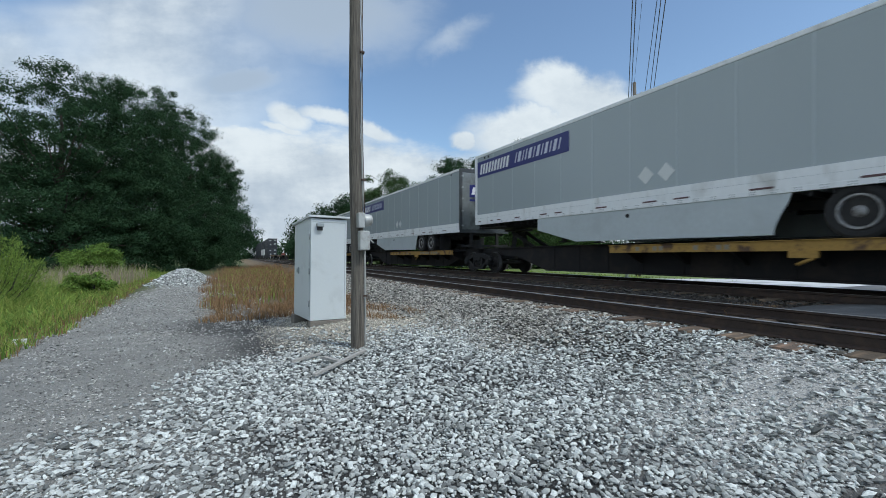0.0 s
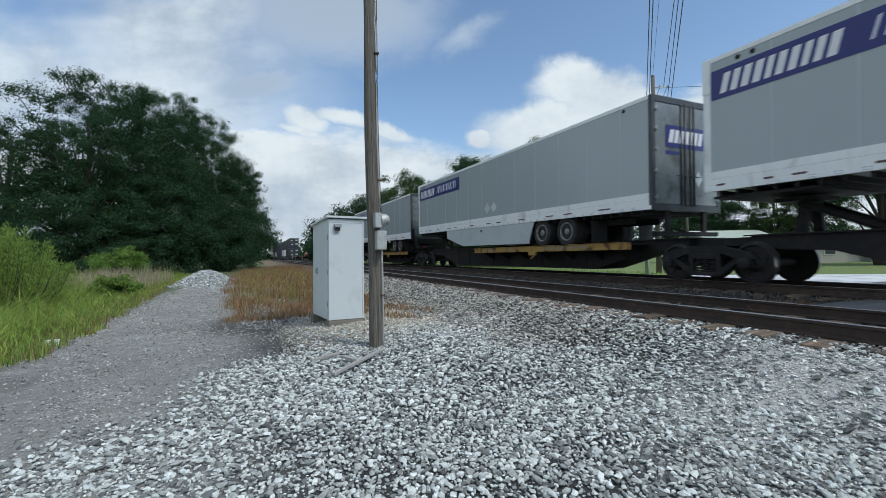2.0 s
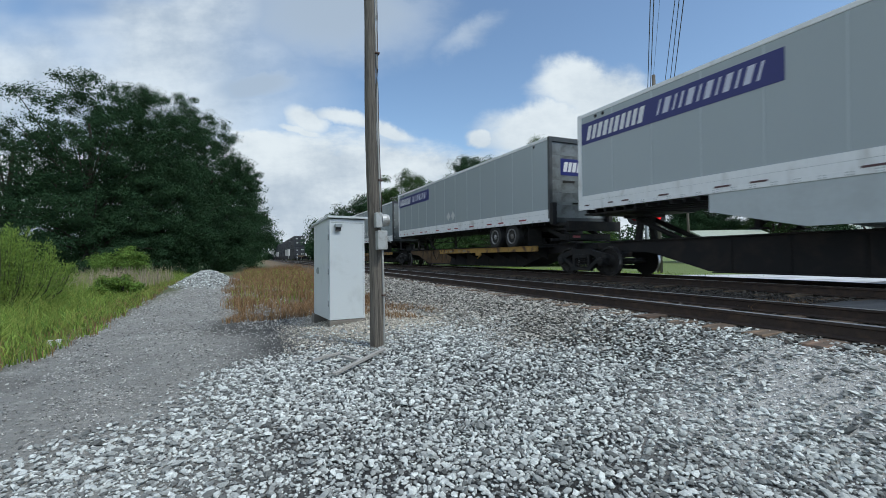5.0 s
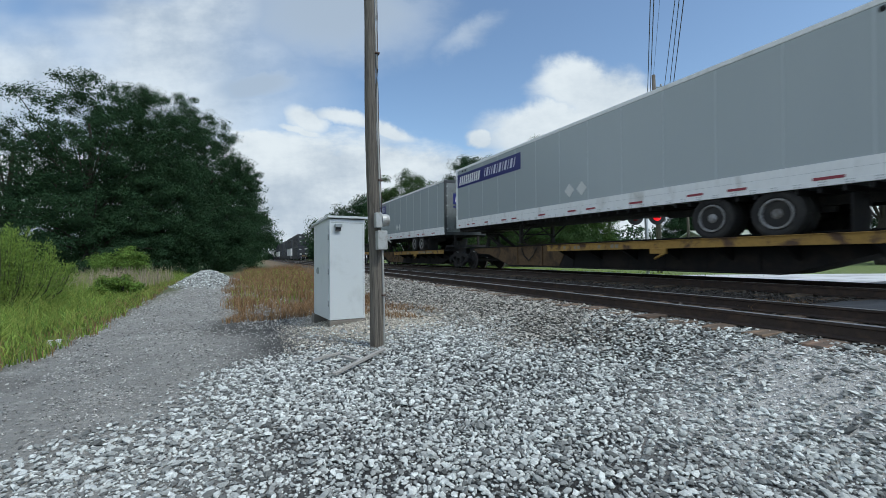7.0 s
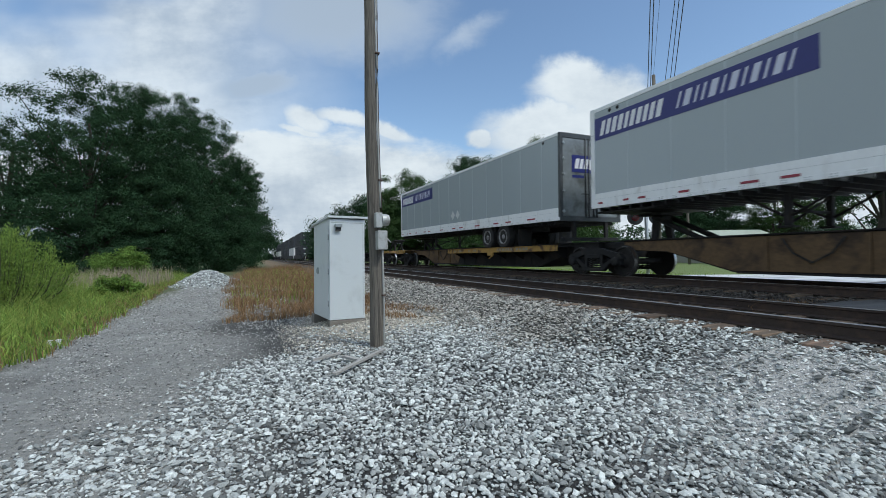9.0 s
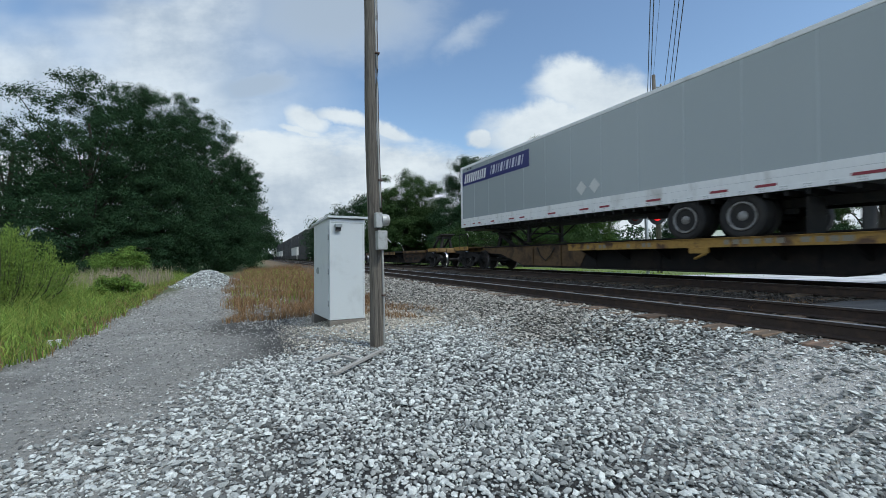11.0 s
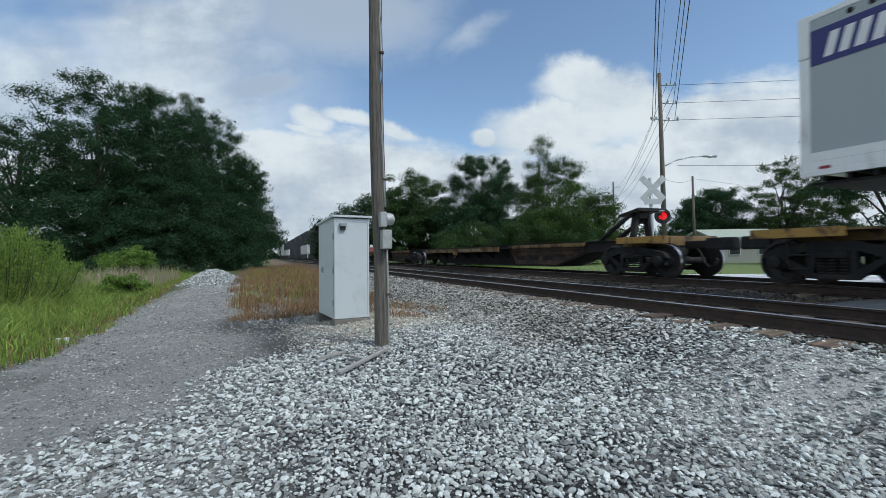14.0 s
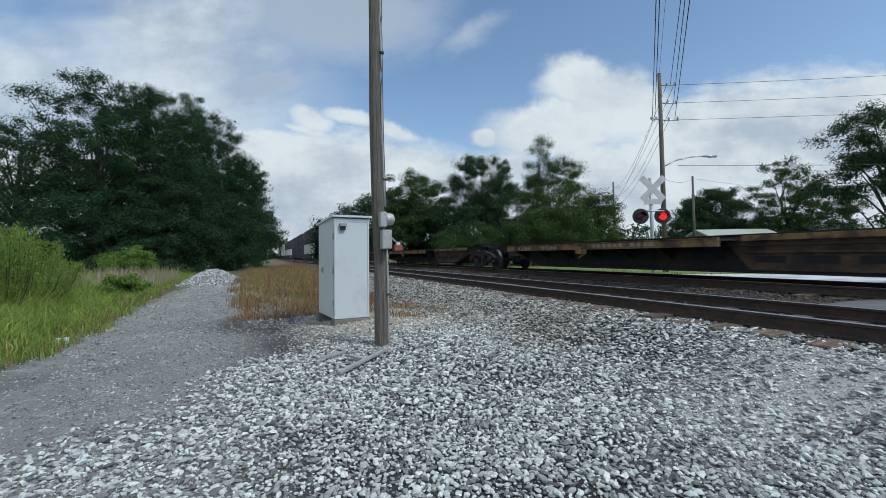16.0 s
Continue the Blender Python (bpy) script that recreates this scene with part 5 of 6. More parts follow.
def verge():
    p = scatter(98000, -13, -2.6, 6, 42, 31, 1.5)
    p = p[p[:, 0] < drive_edge(p[:, 1])]
    near = np.clip((drive_edge(p[:, 1]) - p[:, 0]) / 2.2, 0.12, 1)
    lump = 0.5 + 0.5 * np.sin(p[:, 0] * 2.7 + p[:, 1] * 1.1) * np.cos(p[:, 1] * 1.9 - p[:, 0] * 0.8)
    g = np.random.default_rng(32)
    h = (0.20 + 0.42 * near) * (0.4 + 0.8 * g.random(len(p))) * (0.6 + 0.7 * lump)
    shade = g.random(len(p)) + 0.55 * (lump - 0.5)
    for lo, hi, mat, label in ((-1, 0.42, "grass", "tall green unmown grass beside the drive"), (0.42, 0.78, "grass_deep", "deep green broad grass beside the drive"), (0.78, 3, "grass_pale", "pale yellow-green seeding grass beside the drive")):
        k = (shade >= lo) & (shade < hi)
        blades("verge_grass", p[k], h[k] * (1.25 if mat == "grass_pale" else 1.0), 0.010 if mat != "grass_pale" else 0.006, M[mat], 33, label, 0.5)
    q = scatter(9000, -5.2, -3.0, 7, 30, 34)
    q = q[(q[:, 0] < drive_edge(q[:, 1]) + 0.12) & (q[:, 0] > drive_edge(q[:, 1]) - 0.9)]
    blades("verge_dry_grass", q[::2], 0.10 + 0.22 * np.random.default_rng(35).random(len(q[::2])), 0.007, M["straw"], 36, "short dry grass along the edge of the drive")
    # brown weeds between the drive and the side track
    b = scatter(46000, -2.2, 4.7, 11.3, 60, 37, 1.4)
    lo = -1.15 + 0.35 * np.sin(b[:, 1] * 1.1) + smoothstep(b[:, 1], 22, 14) * 0.4
    keep = (b[:, 0] > lo) & (b[:, 0] < 2.9 + 0.5 * np.sin(b[:, 1] * 1.7) + 1.2 * smoothstep(b[:, 1], 15, 22))
    clump = np.sin(b[:, 0] * 3.1 + b[:, 1] * 1.3) + np.sin(b[:, 1] * 0.9 - b[:, 0] * 2.3) + np.random.default_rng(58).random(len(b)) * 2.6 > 0.75
    b = b[keep & clump]
    g = np.random.default_rng(38)
    blades("dry_weeds", b, 0.10 + 0.62 * g.random(len(b)) ** 1.7 * (0.55 + 0.45 * np.sin(b[:, 0] * 2.3 + b[:, 1] * 1.1)) * smoothstep(b[:, 1], 10.5, 14) + 0.08, 0.008, M["straw"], 39, "knee-high dry brown weeds along the track", 0.45, "weeds")
    c = scatter(12000, 2.3, 3.9, 8.6, 26, 40)
    patch = np.sin(c[:, 0] * 5 + c[:, 1] * 2.1) + np.sin(c[:, 1] * 3.7) > 0.4 - 0.9 * smoothstep(c[:, 1], 8, 11)
    c = c[patch & (c[:, 0] < 4.0 - 0.5 * smoothstep(c[:, 1], 7, 12))]
    blades("sparse_weeds", c, 0.06 + 0.18 * np.random.default_rng(41).random(len(c)), 0.006, M["straw"], 42, "thin dry weeds in the ballast toe", 0.5, "weeds")
    d = scatter(1300, -9.0, -4.9, 22, 34, 43)
    blades("plume_grass", d, 0.4 + 0.95 * np.random.default_rng(44).random(len(d)), 0.016, M["plume"], 45, "pinkish seeding grass plumes in the verge", 0.2)
    r = np.random.default_rng(55)
    tufts = np.concatenate([np.array(c0) + r.normal(size=(60, 2)) * 0.09 for c0 in ((12.35, 9.3), (12.3, 8.1), (12.45, 10.6), (12.4, 7.2), (12.5, 11.9), (12.3, 8.4))])
    blades("trackside_weeds", tufts, 0.10 + 0.25 * r.random(len(tufts)), 0.012, M["leaf_mid"], 56, "dark weeds at the edge of the main track", 0.6, "weeds")
    tan = np.concatenate([np.array(c0) + r.normal(size=(260, 2)) * 0.14 for c0 in ((7.75, 3.95), (7.5, 4.2))])
    blades("tan_tuft", tan, 0.08 + 0.17 * r.random(len(tan)), 0.006, M["straw"], 57, "tan grass tuft beside the crossing", 0.5, "weeds")
    e = scatter(9000, 12.6, 22, 11, 60, 46)
    blades("far_grass", e, 0.05 + 0.2 * np.random.default_rng(47).random(len(e)), 0.02, M["grass"], 48, "mown green grass beyond the main track")
    f = scatter(2400, -2.0, 3.4, 14, 50, 49)
    f = f[f[:, 0] > -0.9]
    blades("green_weeds", f, 0.2 + 0.35 * np.random.default_rng(50).random(len(f)), 0.008, M["grass"], 54, "green stems among the dry weeds", 0.3, "weeds")


verge()
def feathery_shrub(x, y):
    """Many upright shoots with narrow leaves."""
    g = np.random.default_rng(51)
    t = thing("shrub", (x, y, float(ground_z(np.array(x), np.array(y)))), "tall feathery yellow-green shrub in the verge", "shrub", "verge shrubs")
    bm = bmesh.new()
    ps, ds = [], []
    for k in range(75):
        a, r = g.random() * 2 * math.pi, g.random() ** 0.6
        ex, ey = 1.95 * r * math.cos(a), 1.3 * r * math.sin(a)
        top = (2.75 - 0.95 * max(0, ex - 0.5) / 1.4 - 0.35 * max(0, -ex - 0.6)) * (0.72 + 0.28 * g.random()) * (1 - 0.22 * r * r)
        foot = Vector((ex * 0.45, ey * 0.45, -0.05))
        tip = Vector((ex, ey, top))
        mid = foot.lerp(tip, 0.5) + Vector((ex * 0.12, ey * 0.12, 0))
        tube(bm, foot, mid, 0.016, 0.010, 5, cap=False)
        tube(bm, mid, tip, 0.010, 0.003, 5, cap=False)
        u = g.random(420) ** 0.75
        spine = np.where(u[:, None] < 0.5, np.array(foot) + (np.array(mid) - np.array(foot)) * u[:, None] * 2, np.array(mid) + (np.array(tip) - np.array(mid)) * (u[:, None] * 2 - 1))
        wide = (0.36 * (1 - u) ** 0.7 + 0.05)[:, None]
        off = g.normal(size=(420, 3)) * wide * 0.6
        ps.append(spine + off)
        ds.append(off + np.array([0, 0, 0.22]) + 0.1 * g.normal(size=(420, 3)))
    part("stem", bm, M["bark"], t)
    p, d = np.concatenate(ps), np.concatenate(ds)
    d /= np.linalg.norm(d, axis=1)[:, None]
    side = np.cross(d, g.normal(size=d.shape))
    side /= np.linalg.norm(side, axis=1)[:, None]
    l = 0.05 + 0.06 * g.random((len(p), 1))
    v = np.stack([p - side * 0.011, p + side * 0.011, p + d * l], 1).reshape(-1, 3)
    raw("foliage", v, np.arange(len(v)).reshape(-1, 3), M["leaf_shrub"], t)


feathery_shrub(-6.75, 15.9)
tree(-8.3, 36, 2.3, [(0, 0, 1.35, 1.6, 1.2, 1.15), (-1.4, 0.5, 1.1, 1.2, 1, 0.9)], 90, 160, 0.11, M["leaf_light"], 52, "rounded green shrub in the verge", 0.05, (0.3, 0.5), group="verge shrubs", hollow=0.3, name="shrub")
tree(-5.0, 20.5, 1.0, [(0, 0, 0.5, 0.85, 0.7, 0.45)], 40, 130, 0.09, M["leaf_light"], 53, "low green weed clump in the verge", 0.03, (0.15, 0.3), group="verge shrubs", hollow=0.2, name="shrub")


# ---- crossing, street, distance ----
def street():
    def road(bm):
        prism(bm, [(-9, 0.45), (4.3, 0.55), (3.7, 0.70), (3.0, 0.762), (-9, 0.762)], "x", 7.35, 9.25)
        box(bm, 5.78, 7.03, -9, 1.2, 0.5, 0.765, 0.01)
        box(bm, 11.1, 14.2, -9, 4.6, 0.35, 0.84, 0.03)
    piece("road", road, M["asphalt"], None)
    ob = bpy.data.objects["road"]
    tagged(ob, "worn asphalt of the level crossing", "road", kind="structure")
    ob = piece("street_pavement", lambda bm: prism(bm, [(14.2, -30), (60, -60), (60, 2), (26, 9.5), (18.5, 14.5), (15.2, 12.2), (14.2, 5)], "z", 0.2, 0.42), M["pavement"], None)
    tagged(ob, "pale concrete street beyond the crossing", "pavement", kind="structure")


street()


def crossing_signal():
    t = thing("crossing_signal", (13.95, 11.84, 0.25), "grey mast crossing signal with white crossbuck and red lamps", "crossing signal")
    piece("mast", lambda bm: tube(bm, (0.02, 0, -0.1), (-0.08, 0, 4.15), 0.065, seg=14), M["galv"], t)
    piece("base", lambda bm: lathe(bm, [(0, 0.2), (0.3, 0.16), (0.45, 0.09)], 0, 0, 0, "z", 14), M["galv"], t)
    yaw = Matrix.Rotation(radians(24), 4, "Z")

    def blade(bm, ang, off):
        vs = box(bm, -0.61, 0.61, -0.012, 0.012, -0.115, 0.115)
        m = Matrix.Translation((-0.06 - off * 0.4, -0.09 - off, 3.72)) @ Matrix.Rotation(radians(-24), 4, "Z") @ Matrix.Rotation(radians(ang), 4, "Y")
        bmesh.ops.transform(bm, matrix=m, verts=vs)
    for ang, off in ((45, 0.0), (-45, 0.03)):
        piece("crossbuck_blade", lambda bm: blade(bm, ang, off), M["xb_white"], t, "weathered white crossbuck blade")

    def plate(bm):
        vs = box(bm, -0.33, 0.33, -0.012, 0.012, -0.11, 0.11)
        bmesh.ops.transform(bm, matrix=Matrix.Translation((-0.05, -0.09, 3.22)) @ Matrix.Rotation(radians(-24), 4, "Z"), verts=vs)
    piece("track_count_plate", plate, M["xb_white"], t)
    piece("cross_arm", lambda bm: tube(bm, (-0.44, 0.12, 2.86), (0.36, -0.24, 2.86), 0.03, seg=8), M["galv"], t)
    for dx, dy, mat, nm in ((-0.47, 0.14, "red_off", "dark red lamp head"), (0.30, -0.20, "red_on", "lit red lamp head")):
        m = Matrix.Translation((dx, dy, 2.66)) @ Matrix.Rotation(radians(-30), 4, "Z")

        def head(bm):
            lathe(bm, [(-0.03, 0.29), (-0.02, 0.3), (0.0, 0.3), (0.01, 0.29)], 0, 0, 0, "y", 28)
            lathe(bm, [(0.0, 0.12), (0.2, 0.10), (0.22, 0.05)], 0, 0.01, 0, "y", 18)
            for i in range(10):
                a0, a1 = math.pi * (i / 10), math.pi * ((i + 1) / 10)
                q = [(0.16 * math.cos(a), y, 0.16 * math.sin(a)) for a, y in ((a0, -0.03), (a1, -0.03), (a1, -0.25), (a0, -0.25))]
                bm.faces.new([bm.verts.new(p) for p in q])
            bmesh.ops.transform(bm, matrix=m, verts=bm.verts)
        h = piece("lamp_head", head, M["black"], t, nm)

        def lens(bm):
            lathe(bm, [(-0.065, 0.03), (-0.06, 0.10), (-0.045, 0.15), (-0.032, 0.152)], 0, 0, 0, "y", 24)
            bmesh.ops.transform(bm, matrix=m, verts=bm.verts)
        piece("lens", lens, M[mat], h)


crossing_signal()


def utility_pole(x, y, h, r, lean, arms, label, lamp=False, name="utility_pole"):
    t = thing(name, (x, y, 0.15), label, "utility pole", "line poles")

    def shaft(bm):
        tube(bm, (0, 0, -0.3), (lean * h, 0, h), r, r * 0.62, 14)
    piece("shaft", shaft, M["pole_wood"], t)
    for z, w in arms:
        piece("arm", lambda bm: (tube(bm, (lean * z, 0, z), (lean * z + w * 0.91, -w * 0.4, z), 0.035, seg=8), lathe(bm, [(0, 0.05), (0.08, 0.07), (0.16, 0.05), (0.2, 0.03)], lean * z + w * 0.86, -w * 0.38, z + 0.02, "z", 10), lathe(bm, [(0, 0.05), (0.08, 0.07), (0.16, 0.05)], lean * z + w * 0.4, -w * 0.18, z + 0.02, "z", 10)), M["galv"], t, "insulator arm")
    if lamp:
        pts = [(0.1, -0.03, 5.35 + 1.3), (0.7, -0.3, 5.68 + 1.3), (1.5, -0.66, 5.87 + 1.3), (2.2, -0.98, 5.9 + 1.3)]
        a = piece("lamp_arm", lambda bm: [tube(bm, p, q, 0.035, seg=8) for p, q in zip(pts, pts[1:])], M["galv"], t, "curved street lamp arm")
        piece("lamp_head", lambda bm: (tube(bm, pts[-1], (2.95, -1.32, 7.2), 0.06, 0.09, 10), lathe(bm, [(0, 0.12), (-0.06, 0.1), (-0.08, 0.04)], 2.6, -1.16, 7.17, "z", 12)), M["galv"], a)
    return t


utility_pole(22.82, 18.48, 12.35, 0.17, -0.017, [(11.6, 1.0), (10.5, 1.05), (9.45, 1.1), (9.5, -0.6)], "tall wooden utility pole with street lamp arm", True)
utility_pole(53.7, 53.0, 13.0, 0.2, -0.004, [(12, 1.0), (10.6, 1.0)], "distant wooden line pole with arms")
utility_pole(39.6, 28.7, 8.8, 0.15, -0.018, [], "plain wooden pole beyond the street")
utility_pole(76.7, 32.2, 9.9, 0.16, 0.0, [(9.0, -0.8)], "distant bare wooden pole")


def wire(p, q, sag, r=0.012, label="overhead line wire strung between poles"):
    p, q = Vector(p), Vector(q)
    bm = bmesh.new()
    pipe(bm, [p.lerp(q, i / 24) - Vector((0, 0, sag * 4 * (i / 24) * (1 - i / 24))) for i in range(25)], r, 5)
    ob = part("overhead_wire", bm, M["wire"], None)
    tagged(ob, label, "wire", "overhead wires")


# towards a pole behind the camera, towards the far pole, across the street
for dx, z, gx, gy in ((-0.55, 9.5, 1.2899, 1.0542), (-0.4, 9.5, 1.3025, 1.0492), (-0.05, 12.5, 1.3270, 1.0398), (0.62, 11.8, 1.3820, 1.0178), (0.8, 10.75, 1.3947, 1.0127), (0.85, 9.65, 1.4116, 1.0059)):
    # gx, gy: how far out the wire hangs over the yard for each metre above the eye
    p = Vector((22.65 + dx * 0.9, 18.45 - dx * 0.4, z))
    q = Vector((gx * (z - 1.55), gy * (z - 1.55), z))
    wire(p, p + (q - p) * 3.2, 0.05, 0.016 if abs(dx) > 0.3 else 0.008)
for dx, z, z2 in ((0.4, 11.9, 12.3), (0.85, 11.9, 12.3), (0.8, 10.8, 11), (-0.5, 9.6, 9.8), (0.5, 9.7, 9.5)):
    wire((22.7 + dx * 0.9, 18.45 - dx * 0.4, z), (53.7 + dx, 53.0 - dx * 0.5, z2), 1.2)
for z, z2 in ((11.75, 13.4), (10.65, 12.2), (9.6, 11.0), (6.8, 7.0)):
    wire((23.5, 18.06, z), (75, -10, z2), 0.6)
wire((22.75, 18.45, 6.0), (39.45, 28.6, 8.7), 0.3)
wire((39.45, 28.6, 8.7), (76.7, 32.2, 9.8), 0.4)


def house(x, y, w, d, h, rise, roof, label, rz):
    t = thing("house", (x, y, 0.15), label, "house", "houses beyond the street")
    t.rotation_euler = (0, 0, radians(rz))
    piece("wall", lambda bm: prism(bm, [(-d / 2, -0.2), (d / 2, -0.2), (d / 2, h), (0, h + rise - 0.1), (-d / 2, h)], "x", -w / 2, w / 2), M["house"], t)
    piece("roof", lambda bm: prism(bm, [(-d / 2 - 0.4, h - 0.15), (0, h + rise), (d / 2 + 0.4, h - 0.15), (d / 2 + 0.4, h - 0.03), (0, h + rise + 0.13), (-d / 2 - 0.4, h - 0.03)], "x", -w / 2 - 0.4, w / 2 + 0.4), roof, t)
    for k in range(int(w // 3)):
        xx = -w / 2 + 1.5 + 3 * k
        wn = piece("window", lambda bm: (box(bm, xx - 0.6, xx + 0.6, -d / 2 - 0.06, -d / 2 - 0.005, 0.9, 0.97), box(bm, xx - 0.6, xx + 0.6, -d / 2 - 0.06, -d / 2 - 0.005, 2.1, 2.17), box(bm, xx - 0.6, xx - 0.53, -d / 2 - 0.06, -d / 2 - 0.005, 0.97, 2.1), box(bm, xx + 0.53, xx + 0.6, -d / 2 - 0.06, -d / 2 - 0.005, 0.97, 2.1)), M["xb_white"], t)
        piece("pane", lambda bm: box(bm, xx - 0.53, xx + 0.53, -d / 2 - 0.03, -d / 2 - 0.006, 0.97, 2.1), M["glass"], wn)


house(47.8, 30.4, 7, 7, 2.5, 1.1, M["roof_green"], "low house with pale green metal roof beyond the street", -24)
house(60.0, 26.0, 8, 6, 2.6, 1.4, M["roof_green"], "low house with pale roof behind the trees", -24)
house(54.5, 25.2, 3.2, 4, 2.2, 0.7, M["roof_red"], "small shed with faded red roof behind the trees", -24)


# ---- litter and boards ----
def board(x, y, rz, l, w, label, tilt=0.0):
    z = float(ground_z(np.array(x), np.array(y)))
    t = thing("loose_board", (x, y, z + 0.075), label, "board", "boards by the pole")
    t.rotation_euler = (0, radians(tilt), radians(rz))
    piece("plank", lambda bm: box(bm, -l / 2, l / 2, -w / 2, w / 2, -0.018, 0.018, 0.005), M["plank"], t)


board(1.33, 5.86, 43, 1.2, 0.06, "thin grey weathered board lying on the gravel", -3)
board(1.24, 6.05, -62, 0.36, 0.06, "short broken grey board lying on the gravel", 2)
board(0.95, 6.45, 35, 0.55, 0.04, "dark weathered stick lying on the gravel")
for x, y in ((-3.45, 10.0), (-3.33, 10.02), (-3.9, 19.4)):
    z = float(ground_z(np.array(x), np.array(y)))
    ob = piece("litter_cup", lambda bm: lathe(bm, [(0, 0.03), (0.10, 0.042), (0.105, 0.04)], x, y, z, "z", 14), M["litter"], None)
    tagged(ob, "white paper cup dropped at the verge", "litter", "litter")


# ---- gravel ----
def stones():
    g = np.random.default_rng(3)
    phi = (1 + 5 ** 0.5) / 2
    ico = np.array([(-1, phi, 0), (1, phi, 0), (-1, -phi, 0), (1, -phi, 0), (0, -1, phi), (0, 1, phi), (0, -1, -phi), (0, 1, -phi), (phi, 0, -1), (phi, 0, 1), (-phi, 0, -1), (-phi, 0, 1)]) / 1.9
    tri = np.array([(0, 11, 5), (0, 5, 1), (0, 1, 7), (0, 7, 10), (0, 10, 11), (1, 5, 9), (5, 11, 4), (11, 10, 2), (10, 7, 6), (7, 1, 8), (3, 9, 4), (3, 4, 2), (3, 2, 6), (3, 6, 8), (3, 8, 9), (4, 9, 5), (2, 4, 11), (6, 2, 10), (8, 6, 7), (9, 8, 1)])

    bip = np.array([(1, 0, 0.1), (-1, 0, -0.1), (0, 1, 0.15), (0, -1, 0), (0.15, 0.1, 0.95), (-0.1, 0, -0.95)])
    octa = np.array([(0, 2, 4), (2, 1, 4), (1, 3, 4), (3, 0, 4), (2, 0, 5), (1, 2, 5), (3, 1, 5), (0, 3, 5)])

    def field(name, step, x0, x1, y0, y1, weight, size, mat, label, coarse=False, spread=0.26, sink=0.0):
        """Stones on a loose grid of the given step, thinned by weight(x, y)."""
        nx, ny = int((x1 - x0) / step), int((y1 - y0) / step)
        gx, gy = np.meshgrid(np.arange(nx), np.arange(ny), indexing="ij")
        n = nx * ny
        x = x0 + (gx.ravel() + 0.5 * (gy.ravel() % 2) + 0.85 * g.random(n)) * step
        y = y0 + (gy.ravel() + 0.85 * g.random(n)) * step
        keep = g.random(n) < weight(x, y)
        x, y = x[keep], y[keep]
        k = len(x)
        s = size(x, y) * np.exp(g.normal(size=k) * spread).clip(0.55, 1.9)
        shape, tris = (bip, octa) if coarse else (ico, tri)
        m = len(shape)
        v = shape[None] * (1 + g.normal(size=(k, m, 1)) * 0.15) + g.normal(size=(k, m, 3)) * 0.12
        v = v * (np.array([1.0, 0.74, 0.5]) * (1 + 0.2 * g.normal(size=(k, 3)).clip(-2, 2)))[:, None, :]
        h = g.random(k) * math.pi
        q = np.column_stack([np.cos(h), g.normal(size=k) * 0.13, g.normal(size=k) * 0.13, np.sin(h)])
        q /= np.linalg.norm(q, axis=1)[:, None]
        w, a, b, c = q.T
        R = np.stack([1 - 2 * (b * b + c * c), 2 * (a * b - c * w), 2 * (a * c + b * w), 2 * (a * b + c * w), 1 - 2 * (a * a + c * c), 2 * (b * c - a * w), 2 * (a * c - b * w), 2 * (b * c + a * w), 1 - 2 * (a * a + b * b)], -1).reshape(-1, 3, 3)
        v = np.einsum("kij,knj->kni", R, v) * s[:, None, None] * 0.5
        z = ground_z(x, y) + s * (0.08 + 0.28 * g.random(k)) - sink
        v = v + np.stack([x, y, z], -1)[:, None, :]
        f = (np.arange(k)[:, None, None] * m + tris[None]).reshape(-1, 3)
        ob = raw(name, v.reshape(-1, 3), f, mat)
        tagged(ob, label, "gravel", kind="stuff")

    def edge_noise(x, y):
        return 0.35 * np.sin(x * 1.9 + y * 1.3) + 0.25 * np.sin(y * 3.1 - x * 0.8)

    def left_edge(y):
        return np.interp(y, [1, 3.7, 4.3, 5.2, 5.75, 6.7, 7.6, 8.2, 14], [-1.6, -1.6, -1.6, -1.35, -0.9, -0.15, 0.3, 0.9, 3.0])

    def w_near(x, y):
        w = smoothstep(x + 0.6 * edge_noise(x, y), left_edge(y) - 0.35, left_edge(y) + 0.9) ** 0.8
        pale = np.exp(-(((x - 4.4) / 1.5) ** 2 + ((y - 2.05) / 0.75) ** 2)) * (0.8 + 0.9 * edge_noise(x * 1.7, y * 2)).clip(0, 1)
        cab = np.exp(-(((x - 2.3) / 1.9) ** 4 + ((y - 9.3) / 2.1) ** 4))
        seen = (x < 1.4 + 3.0 * y) & (x > -0.45 * y - 0.2)
        return w * (1 - 0.85 * pale) * (1 - 0.97 * cab) * seen * (1 - smoothstep(x + 0.5 * edge_noise(x, y), 3.4, 4.3)) * (0.75 + 0.35 * edge_noise(x, y)).clip(0.3, 1)
    grey = "loose grey crushed stone over the yard"
    def pale_patch(x, y):
        return np.exp(-(((x - 4.4) / 1.5) ** 2 + ((y - 2.05) / 0.75) ** 2))

    def w_bank(x, y):
        return smoothstep(x + 0.5 * edge_noise(x, y), 3.2, 3.9) * (9.0 / (y + 1)).clip(0, 1) * (x < 1.4 + 3.0 * y) * (1 - 0.8 * pale_patch(x, y))
    field("gravel", 0.0305, -2.6, 4.6, 1.2, 3.9, w_near, lambda x, y: 0.041 + 0 * x, M["stone"], grey)
    field("large_gravel", 0.11, -2.6, 4.6, 1.4, 6.5, lambda x, y: 0.3 * w_near(x, y), lambda x, y: 0.056 + 0 * x, M["stone"], "larger crushed stones among the gravel", False, 0.2, -0.008)
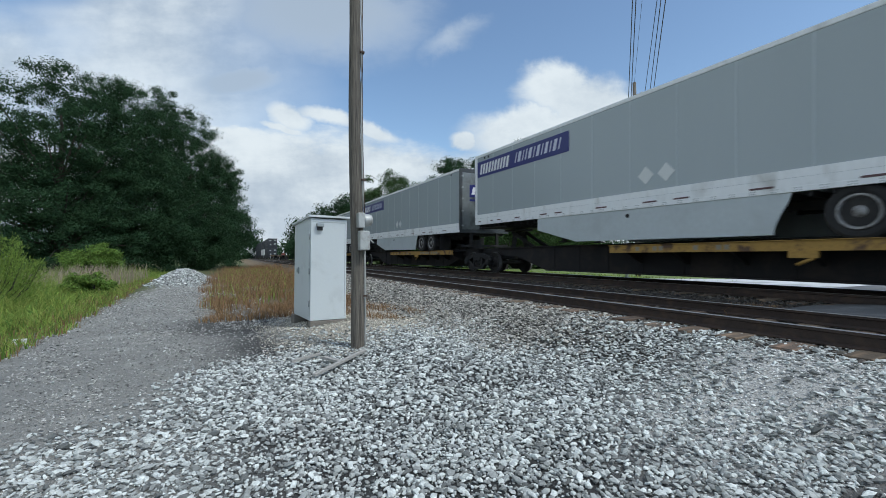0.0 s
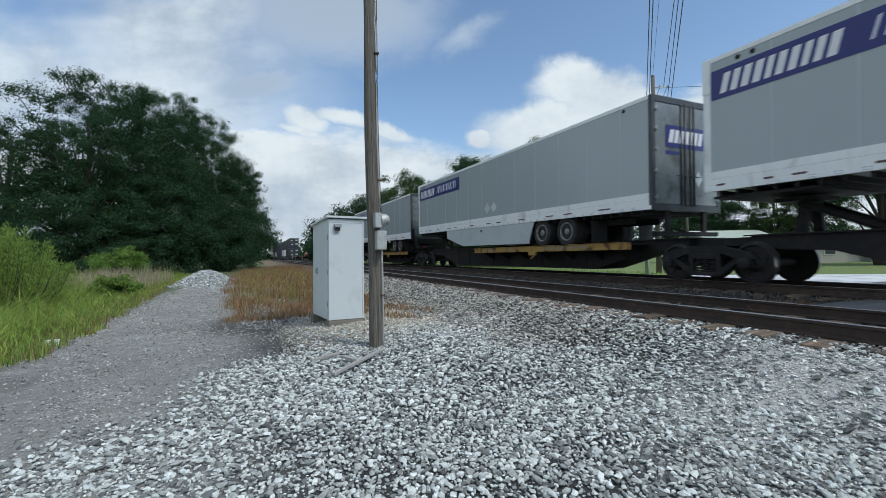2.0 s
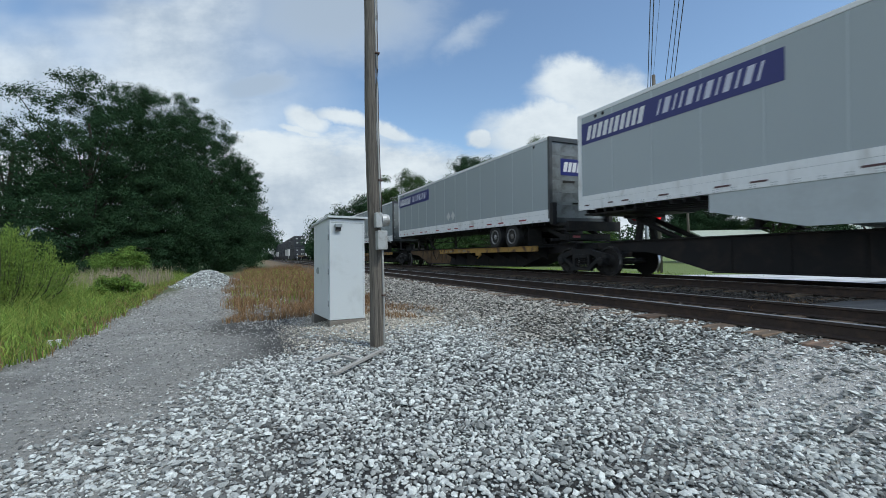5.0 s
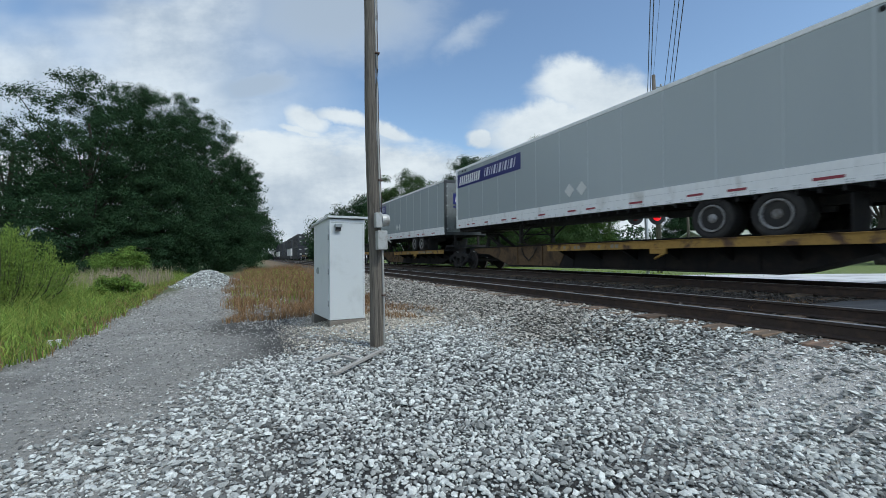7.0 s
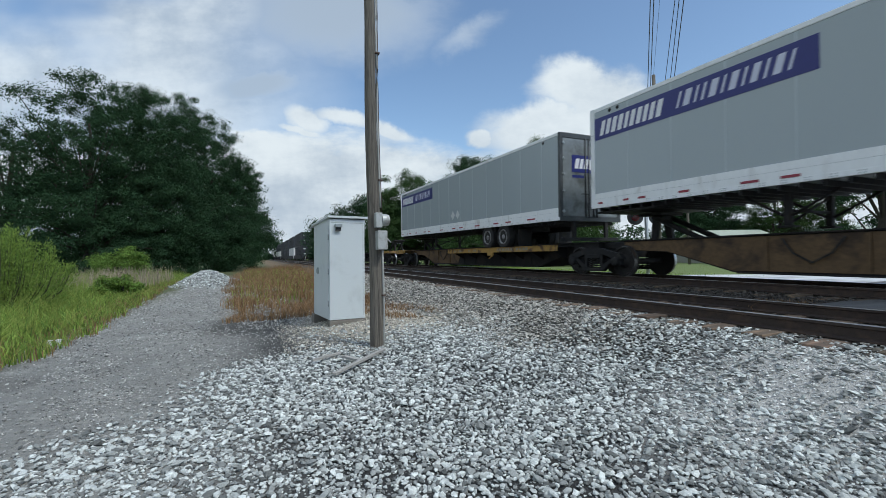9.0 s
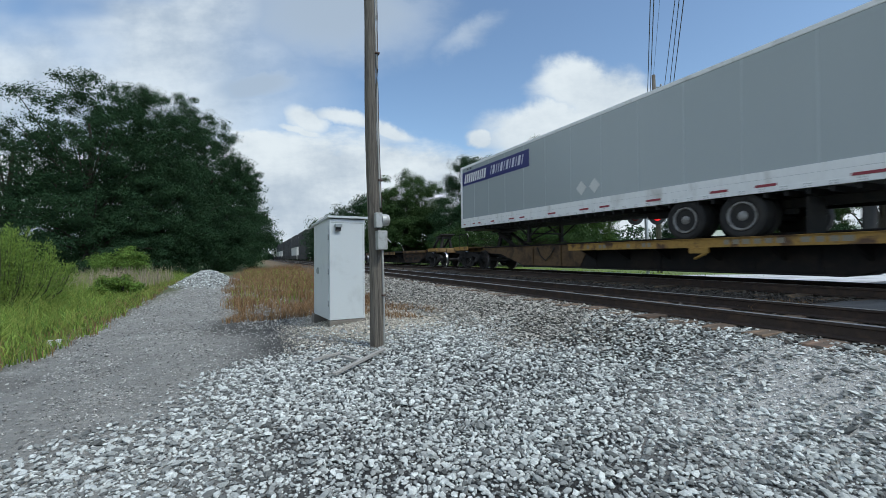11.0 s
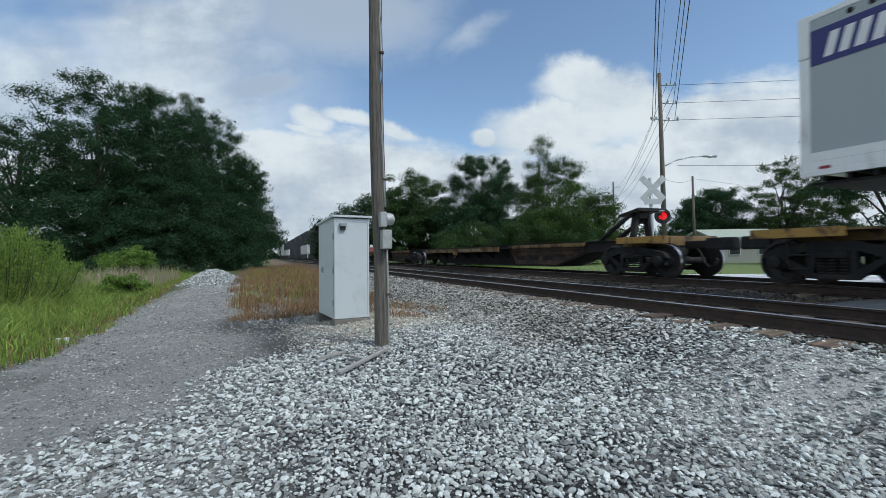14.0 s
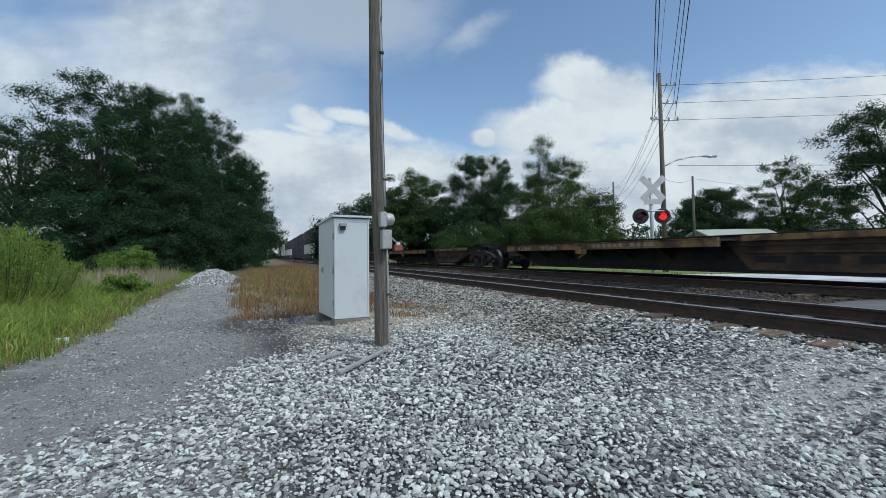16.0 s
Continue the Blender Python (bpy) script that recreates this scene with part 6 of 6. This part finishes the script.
    field("small_gravel", 0.030, -2.6, 4.6, 1.4, 4.2, lambda x, y: 0.75 * w_near(x, y), lambda x, y: 0.024 + 0 * x, M["stone"], "small chips between the crushed stones", True, 0.3, 0.004)
    field("outer_gravel", 0.035, -2.6, 4.6, 3.9, 9.5, w_near, lambda x, y: 0.047 + 0 * x, M["stone"], grey)
    field("bank_ballast", 0.035, 3.2, 5.62, 1.2, 30, lambda x, y: w_bank(x, y) * smoothstep(y + edge_noise(x, y), 3.8, 5.6), lambda x, y: 0.048 + 0.0012 * y, M["stone_brown"], "dusty crushed stone ballast of the bank", True)
    field("near_ballast", 0.037, 3.2, 5.62, 1.2, 6.5, lambda x, y: w_bank(x, y) * (1 - smoothstep(y + edge_noise(x, y), 3.8, 5.6)), lambda x, y: 0.052 + 0 * x, M["stone"], "clean grey ballast on the bank", True)
    field("track_ballast", 0.085, 5.0, 12.4, 1.5, 30, lambda x, y: (8.0 / (y + 1)).clip(0, 1), lambda x, y: 0.056 + 0.0012 * y, M["stone_dark"], "dark crushed stone between the rails", True)
    field("rear_gravel", 0.075, -1.5, 5.0, -4.0, 1.3, lambda x, y: 0.4 + 0.6 * smoothstep(x, -1.2, 0.2), lambda x, y: 0.060 + 0 * x, M["stone"], grey, True)
    field("gravel_heap", 0.075, -5.0, -0.4, 24, 34, lambda x, y: np.exp(-(((x + 2.6) / 1.3) ** 4 + ((y - 29) / 3.6) ** 4)), lambda x, y: 0.11 + 0 * x, M["stone"], "low heap of pale crushed stone by the drive", True)
    field("drive_grit", 0.042, -3.8, 1.0, 3.6, 24, lambda x, y: (8.0 / (y + 2)).clip(0, 1) * (0.45 + 0.5 * (edge_noise(x * 2, y) > 0.1)), lambda x, y: 0.019 + 0.0010 * y, M["stone_grit"], "scattered stones on the drive", True, 0.4)
    field("drive_stones", 0.11, -3.4, 1.2, 4.0, 26, lambda x, y: 0.06 + 0.3 * (np.sin(x * 2.2 - y * 0.7) + np.sin(y * 1.3) > 0.7) * smoothstep(y, 6, 12), lambda x, y: 0.024 + 0.0012 * y, M["stone"], "loose pale stones strewn over the drive", True, 0.35)
    field("pale_grit", 0.026, 2.6, 6.2, 1.0, 3.6, lambda x, y: 0.8 * np.exp(-(((x - 4.6) / 1.4) ** 2 + ((y - 2.1) / 0.9) ** 2)), lambda x, y: 0.021 + 0 * x, M["stone_pale"], "fine pale crushed grit", True, 0.4)
    field("fine_gravel", 0.036, 0.4, 4.2, 6.4, 12.5, lambda x, y: (1 - 0.9 * w_near(x, y)) * (0.25 + 0.75 * smoothstep(x, 0.2, 1.5)), lambda x, y: 0.030 + 0 * x, M["stone_tan"], "fine pale grit trodden into the ground", True, 0.35)


stones()
ties()


# ---- what moves ----
def motions():
    times = [0.0, 4.0, 8.0, 12.0, 16.0]
    for t, s, z, pitch in MOVING:
        walk(t, [(a, pose(MAIN_X, s - SPEED * a, z, pitch)) for a in times])
    n = 128
    for w, y in WHEELSETS:
        walk(w, [(16.0 * i / n, pose(0, y, WHEEL_R, math.degrees(SPEED * 16.0 * i / n / WHEEL_R))) for i in range(n + 1)])


motions()
